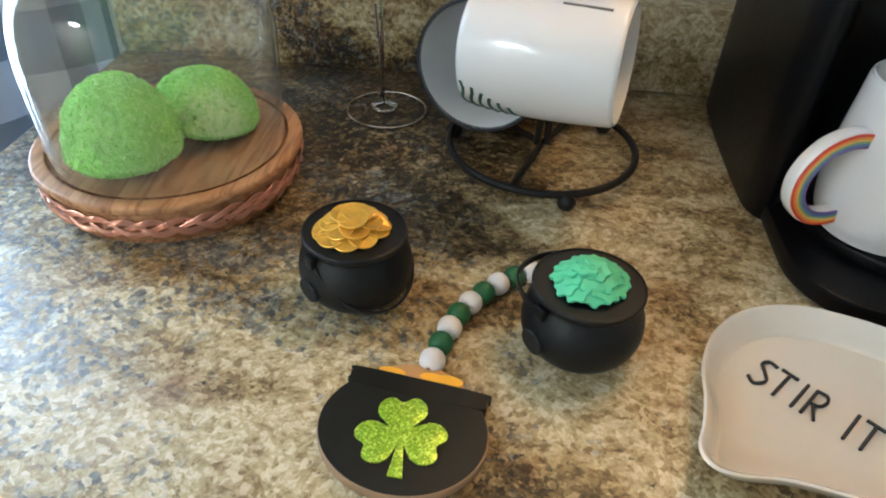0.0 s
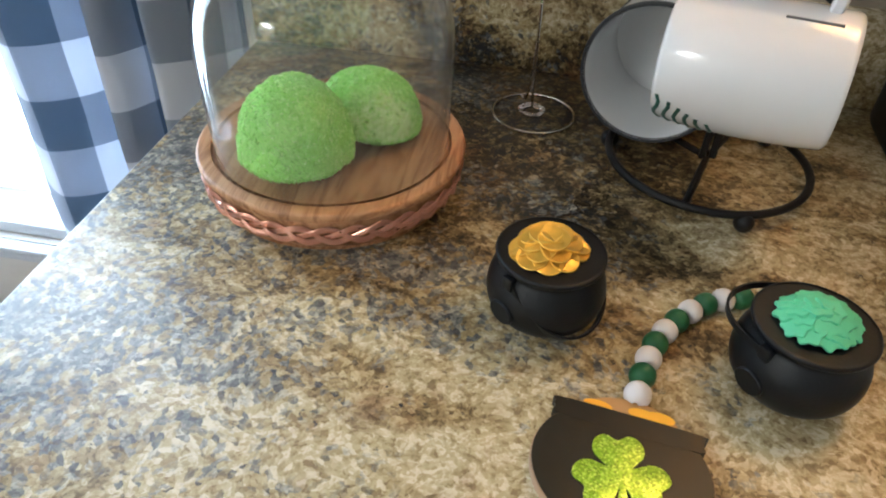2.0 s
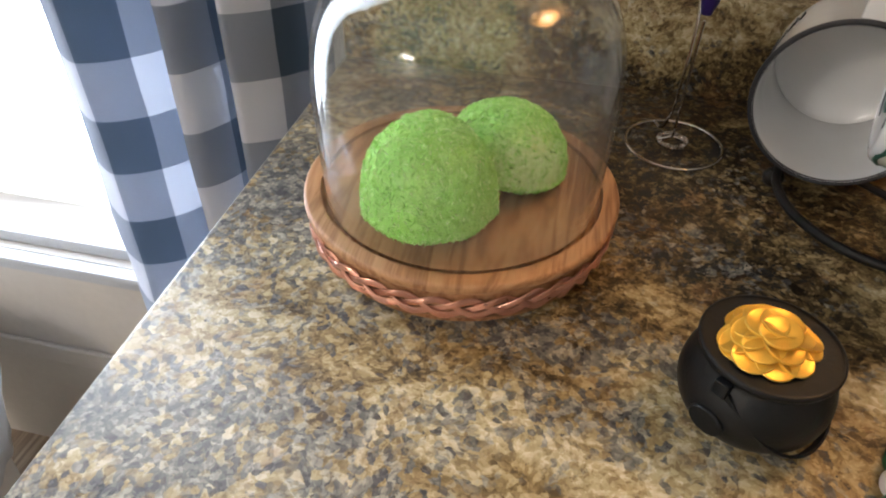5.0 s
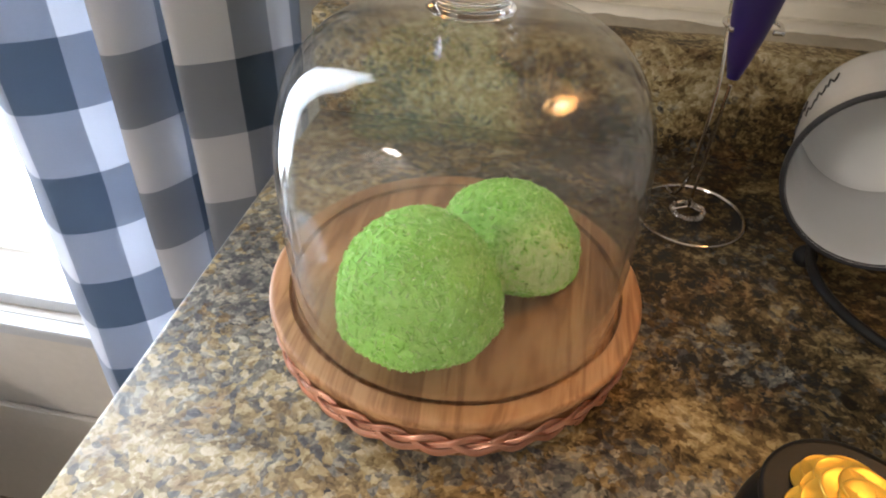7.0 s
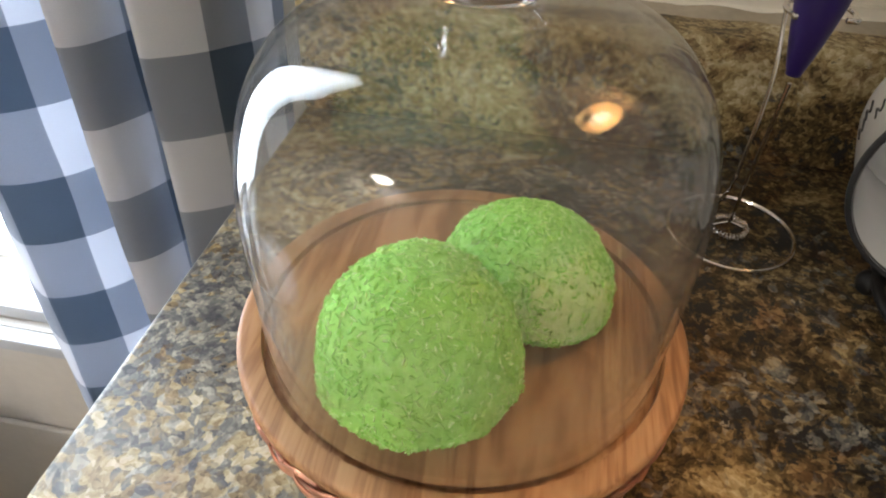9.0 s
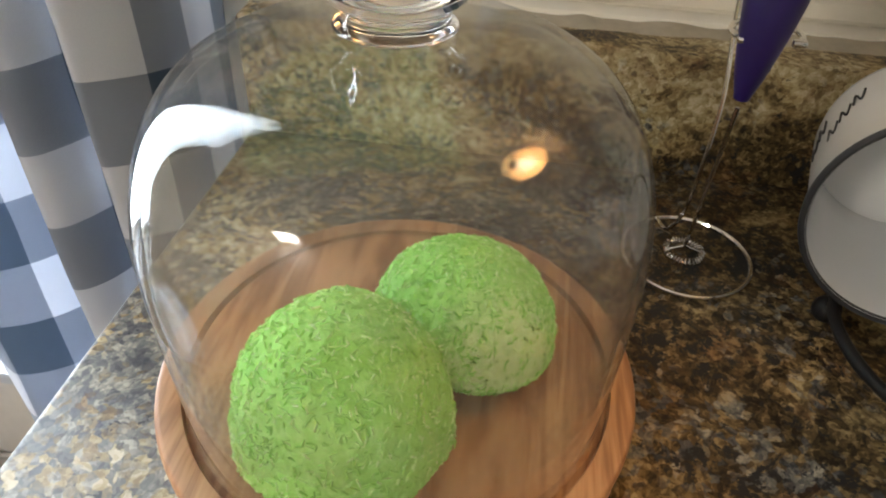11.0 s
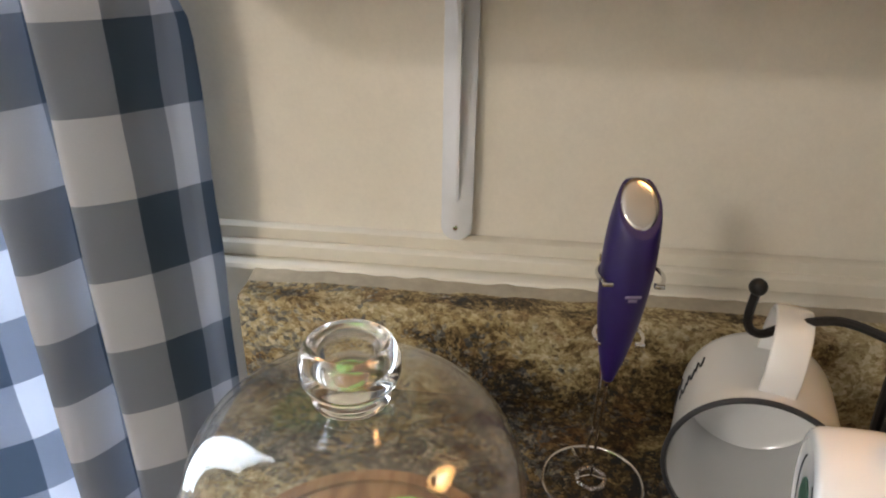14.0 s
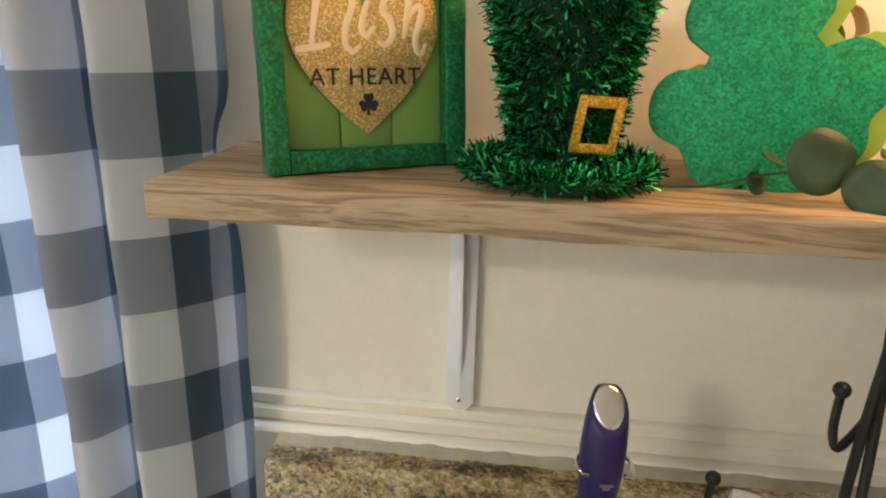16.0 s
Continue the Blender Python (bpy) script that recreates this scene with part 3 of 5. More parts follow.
# granite counter with an eased edge, the backsplash and the caulk smear on its top
structure("countertop", box(EDGE_X, RIGHT_X - 0.001, 0.30, WALL_Y - 0.001, -0.032, 0.0, 0.004, 3), GRANITE, "polished brown and gold speckled granite countertop", True)
structure("backsplash", roughen(box(-0.0755, RIGHT_X - 0.002, FACE_Y, WALL_Y - 0.002, 0.0004, SPLASH_Z, 0.0035, 2), 0.0004, 40), GRANITE, "polished brown speckled granite backsplash strip", True)
bm = bmesh.new()
prev = None
for i in range(180):
    x = -0.074 + i * 0.0045
    w = 0.016 + 0.004 * noise.noise((x * 25, 3.1, 0)) + 0.002 * noise.noise((x * 130, 1.0, 0))
    w = w + 0.003 if 0.045 < x < 0.10 or x < -0.02 else w
    h = SPLASH_Z + 0.0008 + 0.0016 * (0.5 + noise.noise((x * 60, 7.7, 0)))
    cur = [bm.verts.new((x, WALL_Y - 0.0218 - w, SPLASH_Z - 0.0002)), bm.verts.new((x, WALL_Y - 0.0218 - w * 0.6, h)), bm.verts.new((x, WALL_Y - 0.0218, h + 0.0014))]
    if prev:
        bm.faces.new((prev[0], cur[0], cur[1], prev[1]))
        bm.faces.new((prev[1], cur[1], cur[2], prev[2]))
    prev = cur
structure("caulk", bm, CAULK, "uneven dried caulk on top of the backsplash", True)
structure("base_cabinet", box(EDGE_X + 0.02, RIGHT_X - 0.001, 0.34, WALL_Y - 0.001, FLOOR_Z + 0.001, -0.0325, 0.002), CABINET, "painted base cabinet under the granite counter")

# warm pendant, whose glow shows in the glass, and an added ceiling fill panel
lamp = thing("pendant_lamp", pose(0.56, 0.835, 0.88), "warm glowing pendant lamp hanging over the counter", "pendant lamp")
part("cord", tube([(0, 0, 0.004), (0, 0, CEIL_Z - 0.881)], 0.004, 8), IRON, lamp)
part("canopy", lathe([(0.0, -0.005), (0.04, -0.005), (0.060, -0.012), (0.065, -0.02), (0.0, -0.02)], 32), IRON, lamp)
part("shade", lathe([(0.06, -0.022), (0.095, -0.055), (0.125, -0.15), (0.121, -0.15), (0.092, -0.057), (0.058, -0.026)], 40, close=True), LAMP_GLOW, lamp, "warm glowing glass shade")
flush = thing("ceiling_fill", pose(-1.60, -1.45, CEIL_Z - 0.001), "added flush ceiling panel with a white rim, filling the room with light", "ceiling light")
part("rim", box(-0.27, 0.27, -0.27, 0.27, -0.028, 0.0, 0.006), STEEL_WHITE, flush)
part("diffuser", box(-0.24, 0.24, -0.24, 0.24, -0.034, -0.029, 0.002), glow_material("fill_diffuser", (1.0, 0.95, 0.88), 0.6), flush, "glowing white diffuser of the added fill panel")


# curtain: pleated buffalo check in front of the window
def curtain():
    # the cloth's line in plan: x, y and the number of check stripes along it; even stripes are light
    plan = [(-0.385, 0.978, -6.55), (-0.366, 0.955, -6.15), (-0.345, 0.938, -5.7), (-0.330, 0.932, -5.45), (-0.308, 0.940, -5.0), (-0.287, 0.955, -4.5), (-0.275, 0.968, -4.0), (-0.264, 0.984, -3.6), (-0.256, 0.990, -3.2),
            (-0.248, 0.970, -2.9), (-0.242, 0.945, -2.65), (-0.236, 0.932, -2.4), (-0.222, 0.938, -2.05), (-0.205, 0.962, -1.55), (-0.198, 0.980, -1.25), (-0.190, 0.994, -0.95), (-0.183, 0.972, -0.72), (-0.178, 0.945, -0.52),
            (-0.172, 0.929, -0.38), (-0.156, 0.933, 0.0), (-0.136, 0.945, 0.48), (-0.124, 0.957, 0.95), (-0.112, 0.969, 1.5), (-0.105, 0.979, 2.0), (-0.099, 0.985, 2.5), (-0.094, 0.990, 2.95)]
    line = smooth_path([(x, y, k * 0.1) for x, y, k in plan], 9)
    bm = bmesh.new()
    uvl = bm.loops.layers.uv.new("UVMap")
    zs = [-0.62 + 0.015 * k for k in range(122)]
    grid = []
    for z in zs:
        row = []
        # the shelf's end holds the cloth back
        squeeze = math.exp(-(((z - 0.35) / 0.045) ** 4))
        for p in line:
            s = p.z * 0.635
            sway = 0.0035 * noise.noise((s * 9, z * 3.0, 0.3)) + 0.0016 * noise.noise((s * 30, z * 14, 4.0))
            x, y = p.x + sway, 0.965 + (p.y - 0.965) * (1.0 + 0.22 * noise.noise((s * 5, z * 2.4, 9.0))) + sway * 0.6
            over = x + 0.1090
            if over > 0:
                x -= squeeze * over * 0.985
            row.append((bm.verts.new((x, min(y, 0.997), z)), s, z))
        grid.append(row)
    for a, b in zip(grid, grid[1:]):
        for i in range(len(line) - 1):
            quad = (a[i], a[i + 1], b[i + 1], b[i])
            f = bm.faces.new([q[0] for q in quad])
            for loop, q in zip(f.loops, quad):
                loop[uvl].uv = (q[1], q[2] + CLOTH_Z)
    ob = part("curtain", bm, CLOTH)
    sol = ob.modifiers.new("thickness", "SOLIDIFY")
    sol.thickness = 0.0011
    return tagged(ob, "slate blue and white buffalo check pleated curtain hanging beside the counter", "curtain")


CLOTH_Z = 0.0498
curtain()


# waste bin with a white liner, low beside the window
def waste_bin():
    t = thing("waste_bin", pose(-0.758, 0.790, FLOOR_Z + 0.0005), "tall pale waste bin with a white plastic liner over its rim", "waste bin")
    part("bin", lathe([(0.0, 0.0), (0.125, 0.0), (0.13, 0.006), (0.15, 0.385), (0.146, 0.385), (0.126, 0.01), (0.0, 0.008)], 48), SHADED_CREAM, t)
    bm = bmesh.new()
    n = 120
    rows = []
    for r, z in ((0.140, 0.27), (0.147, 0.380), (0.156, 0.400), (0.172, 0.420), (0.190, 0.428), (0.196, 0.405), (0.178, 0.350), (0.166, 0.30), (0.160, 0.26)):
        row = []
        for i in range(n):
            a = 2 * math.pi * i / n
            w = 0.05 * noise.noise((3 * math.cos(a), 3 * math.sin(a), z * 6)) + 0.02 * math.sin(17 * a + z * 30)
            row.append(bm.verts.new((r * (1 + w * (z - 0.3)) * math.cos(a), r * (1 + w * (z - 0.3)) * math.sin(a), z + w * 0.25 * (r > 0.15))))
        rows.append(row)
    for a, b in zip(rows, rows[1:]):
        for i in range(n):
            bm.faces.new((a[i], a[(i + 1) % n], b[(i + 1) % n], b[i]))
    ob = part("liner", bm, VINYL, t, "crumpled white plastic liner")
    ob.modifiers.new("thickness", "SOLIDIFY").thickness = 0.0006
    return t


waste_bin()


# ---- glass dome on its wooden board ----
CX, CY = 0.0672, 0.7385


def braid(parent, radius, z):
    """Three strands of four copper wires each, plaited flat round the board's side."""
    for strand in range(3):
        bm = bmesh.new()
        for wire in range(4):
            pts = []
            n = 396
            for i in range(n):
                a = 2 * math.pi * i / n
                ph = 11 * a + strand * 2 * math.pi / 3
                dz = 0.0052 * math.sin(ph) + (wire - 1.5) * 0.00128 * (0.8 + 0.2 * abs(math.sin(ph)))
                dr = 0.0011 * math.sin(2 * ph) + 0.0004
                r = radius + dr + 0.10 * dz
                pts.append((r * math.cos(a), r * math.sin(a), z + dz))
            tube(pts, 0.00058, 6, True, bm)
        part("braid_strand", bm, COPPER, parent, "woven copper wire strand")


def cake_board():
    t = thing("serving_board", pose(CX, CY, 0.0), "round acacia wood serving board with a braided copper band", "serving board")
    prof = [(0.0, 0.0005), (0.079, 0.0005), (0.0835, 0.0016), (0.0870, 0.0045), (0.0893, 0.0090), (0.0903, 0.0140), (0.0905, 0.0220), (0.0905, 0.0268), (0.0912, 0.0280), (0.0938, 0.0288), (0.0950, 0.0300), (0.0952, 0.0330), (0.0944, 0.0346), (0.0928, 0.0352), (0.0862, 0.0353),
            (0.0850, 0.0345), (0.0844, 0.0312), (0.0800, 0.0308), (0.0790, 0.0316), (0.0782, 0.0342), (0.0770, 0.0350), (0.0, 0.0350)]
    part("board", lathe(smooth_profile(prof, 2), 96), BOARD_WOOD, t)
    braid(t, 0.0922, 0.0170)
    return t


def glass_dome():
    t = thing("glass_dome", pose(CX, CY, 0.0325), "clear glass cloche with a round knob over two green cakes", "glass dome")
    th = 0.0026
    outer = [(0.0822, 0.0), (0.0826, 0.010), (0.0834, 0.030), (0.0843, 0.055), (0.0844, 0.072), (0.0832, 0.088), (0.0799, 0.103), (0.0740, 0.1165), (0.0645, 0.1275), (0.0512, 0.1350), (0.0365, 0.1392), (0.0220, 0.1408)]
    prof = [(r, z) for r, z in smooth_profile(outer)]
    inner = []
    for i, (r, z) in enumerate(prof):
        a, b = prof[max(i - 1, 0)], prof[min(i + 1, len(prof) - 1)]
        dr, dz = b[0] - a[0], b[1] - a[1]
        q = math.hypot(dr, dz)
        inner.append((r - th * dz / q, z + th * dr / q))
    body = prof + [(0.0, 0.1414)]
    full = inner[::-1]
    full = [(0.0, 0.1414 - th)] + full + [(prof[0][0] - th * 0.5, -0.0004)] + body
    part("bell", lathe(full, 96), BELL_GLASS, t, "clear thin blown glass bell")
    # a squat ring of thick glass on a short neck, hollow in the middle
    knob = [(0.0, 0.1420), (0.0170, 0.1420), (0.0158, 0.1440), (0.0155, 0.1462), (0.0172, 0.1488), (0.0205, 0.1514), (0.0225, 0.1552), (0.0229, 0.1600), (0.0222, 0.1650), (0.0206, 0.1690), (0.0184, 0.1712), (0.0160, 0.1712), (0.0142, 0.1690), (0.0133, 0.1650), (0.0130, 0.1600), (0.0120, 0.1565), (0.0085, 0.1548), (0.0, 0.1544)]
    part("knob", lathe(smooth_profile(knob), 64), GLASS, t, "thick clear glass knob with a dimple")
    return t


def smooth_profile(p, steps=4):
    return [(max(v.x, 0.0), v.y) for v in smooth_path([(r, z, 0) for r, z in p], steps)]


def crumb_cake(m, r, h, label, mat, seed, flat=0.0):
    """A dome-shaped cake rolled in coarse shreds of coconut; flat presses one side in."""
    t = thing("green_cake", m, label, "cake", "cakes under the dome")

    def surface(d):
        z = d.z
        rr = r * (1.0 + 0.05 * noise.noise(d * 1.9 + Vector((seed, 0, 0))))
        if z < 0:
            z *= 0.34
            rr *= 1.0 - 0.16 * d.z * d.z
        f = 1.0 + 0.022 * noise.noise(d * 7 + Vector((0, seed, 0))) + 0.022 * abs(noise.noise(d * 26 + Vector((seed, 0, 0)))) + 0.012 * noise.noise(d * 52)
        f -= flat * math.exp(-((d - Vector((0.35, -0.75, 0.25)).normalized()).length / 0.55) ** 2)
        return Vector((d.x * rr * f, d.y * rr * f, z * h * f))

    bm = bmesh.new()
    bmesh.ops.create_icosphere(bm, subdivisions=6, radius=1.0)
    for v in bm.verts:
        v.co = surface(v.co.normalized())
    low = min(v.co.z for v in bm.verts)
    for v in bm.verts:
        v.co.z = max(v.co.z - low, 0.0)
    part("cake", bm, mat, t)
    # the shreds lie every way on the surface, a few standing off it
    rng = random.Random(int(seed * 10))
    verts, faces = [], []
    for i in range(4200):
        d = Vector((rng.gauss(0, 1), rng.gauss(0, 1), rng.gauss(0.25, 1))).normalized()
        if d.z < -0.75:
            continue
        if flat and (d - Vector((0.35, -0.75, 0.25)).normalized()).length < 0.42 and rng.random() < 0.8:
            continue
        c = surface(d)
        c.z = max(c.z - low, 0.0012)
        along = d.orthogonal()
        along.rotate(Matrix.Rotation(rng.uniform(0, 6.283), 3, d))
        along = (along + d * rng.uniform(-0.25, 0.45)).normalized() * rng.uniform(0.0006, 0.0016)
        w = rng.uniform(0.00022, 0.00042)
        side = along.cross(d).normalized() * w
        up = d * w * 1.5
        k = len(verts)
        c = c + d * 0.0001
        for e in (-1, 1):
            for q in (-side, side, up):
                p = c + along * e + q
                verts.append((p.x, p.y, max(p.z, 0.0002)))
        faces += [(k, k + 1, k + 2), (k + 3, k + 5, k + 4), (k, k + 3, k + 4, k + 1), (k + 1, k + 4, k + 5, k + 2), (k + 2, k + 5, k + 3, k)]
    me = bpy.data.meshes.new("crumbs")
    me.from_pydata(verts, [], faces)
    me.materials.append(SHRED)
    ob = new("crumbs", me)
    ob.parent = t
    ob["kind"] = "stuff"
    ob["label"] = "green coconut shreds"
    return t


cake_board()
glass_dome()
crumb_cake(pose(0.0553, 0.6955, 0.0352), 0.0376, 0.0475, "bright green crumb-coated dome cake on the board", BUN, 1.3)
crumb_cake(pose(0.0900, 0.7475, 0.0365, -6, 8, 10), 0.0375, 0.0345, "paler green crumb-coated dome cake leaning beside another", BUN_PALE, 4.7, 0.05)


# ---- two small cauldrons ----
def cauldron(name, m, label):
    t = thing(name, m, label, "cauldron", "small cauldrons")
    prof = [(0.0, 0.0015), (0.012, 0.0), (0.019, 0.001), (0.0265, 0.006), (0.0322, 0.0135), (0.0344, 0.022), (0.0336, 0.031), (0.0306, 0.0385), (0.0284, 0.0430), (0.0292, 0.0452), (0.0308, 0.0463), (0.0313, 0.0480), (0.0308, 0.0493), (0.0294, 0.0496), (0.0288, 0.0488), (0.0, 0.0488)]
    part("pot", lathe(smooth_profile(prof, 3), 64), POT_BLACK, t)
    # raised round lugs on two sides and the swing handle
    for s in (-1, 1):
        bm = lathe([(0.0, 0.0022), (0.0062, 0.0021), (0.0068, 0.0012), (0.0066, -0.002), (0.0, -0.002)], 24)
        bmesh.ops.scale(bm, vec=(1.05, 1.30, 1.0), verts=bm.verts)
        part("lug", bm, POT_BLACK, t, m=pose(s * 0.0333, 0, 0.0205, 0, s * 92, 0))
        part("handle_stub", box(-0.002, 0.002, -0.0035, 0.0035, -0.004, 0.004, 0.0008), POT_BLACK, t, m=pose(s * 0.0312, 0, 0.0405))
    return t


def coin_heap(parent):
    rng = random.Random(11)
    rows = [(0.0150, 11, 0.0020, 27), (0.0098, 7, 0.0056, 21), (0.0040, 3, 0.0086, 9)]
    for r, n, z, tilt in rows:
        for k in range(n):
            a = 2 * math.pi * k / n + rng.uniform(-0.22, 0.22)
            bm = lathe([(0.0, 0.0), (0.0088, 0.0), (0.0092, 0.0003), (0.0092, 0.0011), (0.0088, 0.0014), (0.0079, 0.0010), (0.0, 0.0011)], 26)
            mm = pose(r * math.cos(a) - 0.001, r * math.sin(a) * 0.86 + 0.001, 0.0498 + z + rng.uniform(0, 0.0006)) @ Matrix.Rotation(a, 4, "Z") @ Matrix.Rotation(radians(tilt * 0.8 + rng.uniform(-6, 6)), 4, "Y") @ Matrix.Rotation(radians(rng.uniform(-7, 7)), 4, "X")
            part("coin", bm, GOLD_COIN, parent, m=mm)


def clover_heap(parent):
    rng = random.Random(4)
    for r, n, z, tilt in [(0.0150, 12, 0.0024, 30), (0.0098, 8, 0.0058, 24), (0.0035, 4, 0.0088, 12)]:
        for k in range(n):
            a = 2 * math.pi * k / n + rng.uniform(-0.2, 0.2)
            out = [(0.0070 * (1 + 0.13 * math.cos(6 * q)) * math.cos(q), 0.0070 * (1 + 0.13 * math.cos(6 * q)) * math.sin(q)) for q in [2 * math.pi * i / 36 for i in range(36)]]
            bm = slab(out, 0, 0.0022, 0.0006)
            mm = pose(r * math.cos(a), r * math.sin(a) * 0.9, 0.0498 + z + rng.uniform(0, 0.0006)) @ Matrix.Rotation(a, 4, "Z") @ Matrix.Rotation(radians(tilt * 0.8 + rng.uniform(-8, 8)), 4, "Y") @ Matrix.Rotation(radians(rng.uniform(-8, 12)), 4, "X") @ Matrix.Rotation(rng.uniform(0, 6), 4, "Z")
            part("clover_piece", bm, MINT, parent, m=mm)


def pot_handle(parent, angle):
    """A flat plastic bail, swung down to angle (0 hangs straight down in front)."""
    pts = []
    for i in range(25):
        u = math.pi * i / 24
        p = Vector((-0.0312 * math.cos(u), -0.0455 * math.sin(u) ** 0.8, 0))
        pts.append(Matrix.Rotation(radians(angle), 4, "X") @ p + Vector((0, 0, 0.0405)))
    bm = bmesh.new()
    rows = []
    for i, p in enumerate(pts):
        a, b = pts[max(i - 1, 0)], pts[min(i + 1, 24)]
        d = (b - a).normalized()
        nrm = (Matrix.Rotation(radians(angle), 4, "X") @ Vector((0, 0, 1))).normalized()
        o = d.cross(nrm).normalized()
        rows.append([bm.verts.new(p + nrm * sx * 0.0019 + o * sy * 0.0007) for sx, sy in ((-1, -1), (1, -1), (1, 1), (-1, 1))])
    for a, b in zip(rows, rows[1:]):
        for k in range(4):
            bm.faces.new((a[k], a[(k + 1) % 4], b[(k + 1) % 4], b[k]))
    bm.faces.new(rows[0][::-1])
    bm.faces.new(rows[-1])
    part("handle", bm, POT_BLACK, parent, "black plastic bail handle")


gold_pot = cauldron("gold_cauldron", pose(0.2245, 0.6215, 0, 0, 0, 46), "small black plastic cauldron heaped with gold coins")
coin_heap(gold_pot)
pot_handle(gold_pot, 41)
mint_pot = cauldron("mint_cauldron", pose(0.3585, 0.5885, 0, 0, 0, 34), "small black plastic cauldron heaped with mint green clovers")
clover_heap(mint_pot)
pot_handle(mint_pot, 173)


# ---- pot-of-gold plaque with its string of beads ----
def plaque():
    t = thing("shamrock_plaque", pose(0.2668, 0.5225, 0.0005, 0, 0, -10.5), "flat black pot-of-gold wooden plaque with a glitter shamrock", "plaque")
    out = [(0.0435 * math.cos(a), -0.0070 + 0.0385 * math.sin(a)) for a in [radians(d) for d in range(-218, 39, 6)]]
    part("plaque_body", slab(out, 0.0, 0.0062, 0.0006), PLAQUE_EDGE, t, "raw wood edge")
    part("black_face", slab([(x * 0.985, y * 0.985) for x, y in out], 0.0063, 0.0066, 0), PLAQUE_BLACK, t)
    rim = smooth_path([(-0.0345, 0.0150, 0), (-0.0372, 0.0188, 0), (-0.0376, 0.0225, 0), (-0.0358, 0.0255, 0), (0.0, 0.0260, 0), (0.0358, 0.0255, 0), (0.0376, 0.0225, 0), (0.0372, 0.0188, 0), (0.0345, 0.0150, 0), (0.0, 0.0140, 0)], 5, True)
    part("pot_rim", slab([(p.x, p.y) for p in rim], 0.0, 0.00672, 0), PLAQUE_BLACK, t)
    top = [(0.024 * math.cos(a) + 0.001, 0.0235 + 0.0125 * math.sin(a)) for a in [math.pi * i / 18 for i in range(19)]]
    part("coin_mound", slab(top, 0.0, 0.0063, 0.0005), PLAQUE_TAN, t, "tan painted mound")
    for x, y, w, h in ((-0.0165, 0.0270, 0.0075, 0.0030), (0.0060, 0.0285, 0.0072, 0.0034), (0.0150, 0.0290, 0.0075, 0.0036)):
        el = [(x + w * math.cos(a), max(0.0264, y + h * math.sin(a))) for a in [2 * math.pi * i / 24 for i in range(24)]]
        part("painted_coin", slab(el, 0.0064, 0.0067 + 0.0001 * (x > 0.01), 0), PLAQUE_GOLD, t, "flat yellow coin")
    part("glitter_shamrock", slab(clover(0.0232, 1.04, 0.79, 20, stem_width=0.22, turn=radians(13), core=0.30), 0.0067, 0.0078, 0.0003), LIME_GLITTER, t, "lime green glitter shamrock", m=pose(0.0004, -0.0112, 0))
    return t


def bead_string():
    t = thing("bead_string", pose(0, 0, 0), "string of alternating white and green wooden beads", "bead garland")
    line = [(0.2765, 0.5620), (0.2800, 0.5755), (0.2842, 0.5885), (0.2890, 0.6005), (0.2955, 0.6115), (0.3032, 0.6215), (0.3122, 0.6310), (0.3222, 0.6390), (0.3335, 0.6450), (0.3455, 0.6490)]
    part("string", tube([(x, y, 0.0072) for x, y in line], 0.0006, 6), PLAQUE_EDGE, t)
    for i, (x, y) in enumerate(line):
        bm = lathe(smooth_profile([(0.0012, 0.0068), (0.0040, 0.0060), (0.0066, 0.0034), (0.0073, 0.0), (0.0066, -0.0034), (0.0040, -0.0060), (0.0012, -0.0068)], 2), 24)
        a, b = line[max(i - 1, 0)], line[min(i + 1, 9)]
        part("bead", bm, BEAD_WHITE if i % 2 == 0 else BEAD_GREEN, t, "white painted bead" if i % 2 == 0 else "green painted bead", m=pose(x, y, 0.0073, 90, 0, math.degrees(math.atan2(b[1] - a[1], b[0] - a[0])) + 90))
    return t


plaque()
bead_string()


# ---- milk frother on its wire stand ----
def frother_stand():
    t = thing("frother_stand", pose(0.209, 0.8685, 0.0), "chrome wire stand for a milk frother", "wire stand")
    part("base_ring", tube([(0.0355 * math.cos(a), 0.0355 * math.sin(a), 0.0014) for a in [2 * math.pi * i / 60 for i in range(60)]], 0.0013, 8, True), CHROME, t)
    part("upright", tube(smooth_path([(-0.012, 0.0335, 0.0014), (-0.008, 0.020, 0.004), (-0.005, 0.008, 0.030), (-0.004, 0.006, 0.09), (-0.008, 0.010, 0.13), (-0.014, 0.008, 0.182)], 8), 0.0012, 8), CHROME, t)
    for z, r in ((0.136, 0.0148), (0.182, 0.0188)):
        arc = [(r * math.cos(a) - 0.0005, r * math.sin(a) - 0.017 + (0.182 - z) * 0.12, z) for a in [radians(d) for d in range(-40, 221, 10)]]
        part("clip_ring", tube(arc, 0.0013, 8), CHROME, t, "open chrome wire clip")
        for end in (arc[0], arc[-1]):
            part("clip_end", box(end[0] - 0.003, end[0] + 0.003, end[1] - 0.0016, end[1] + 0.0016, z - 0.0014, z + 0.0014, 0.0006), CHROME, t)
    return t


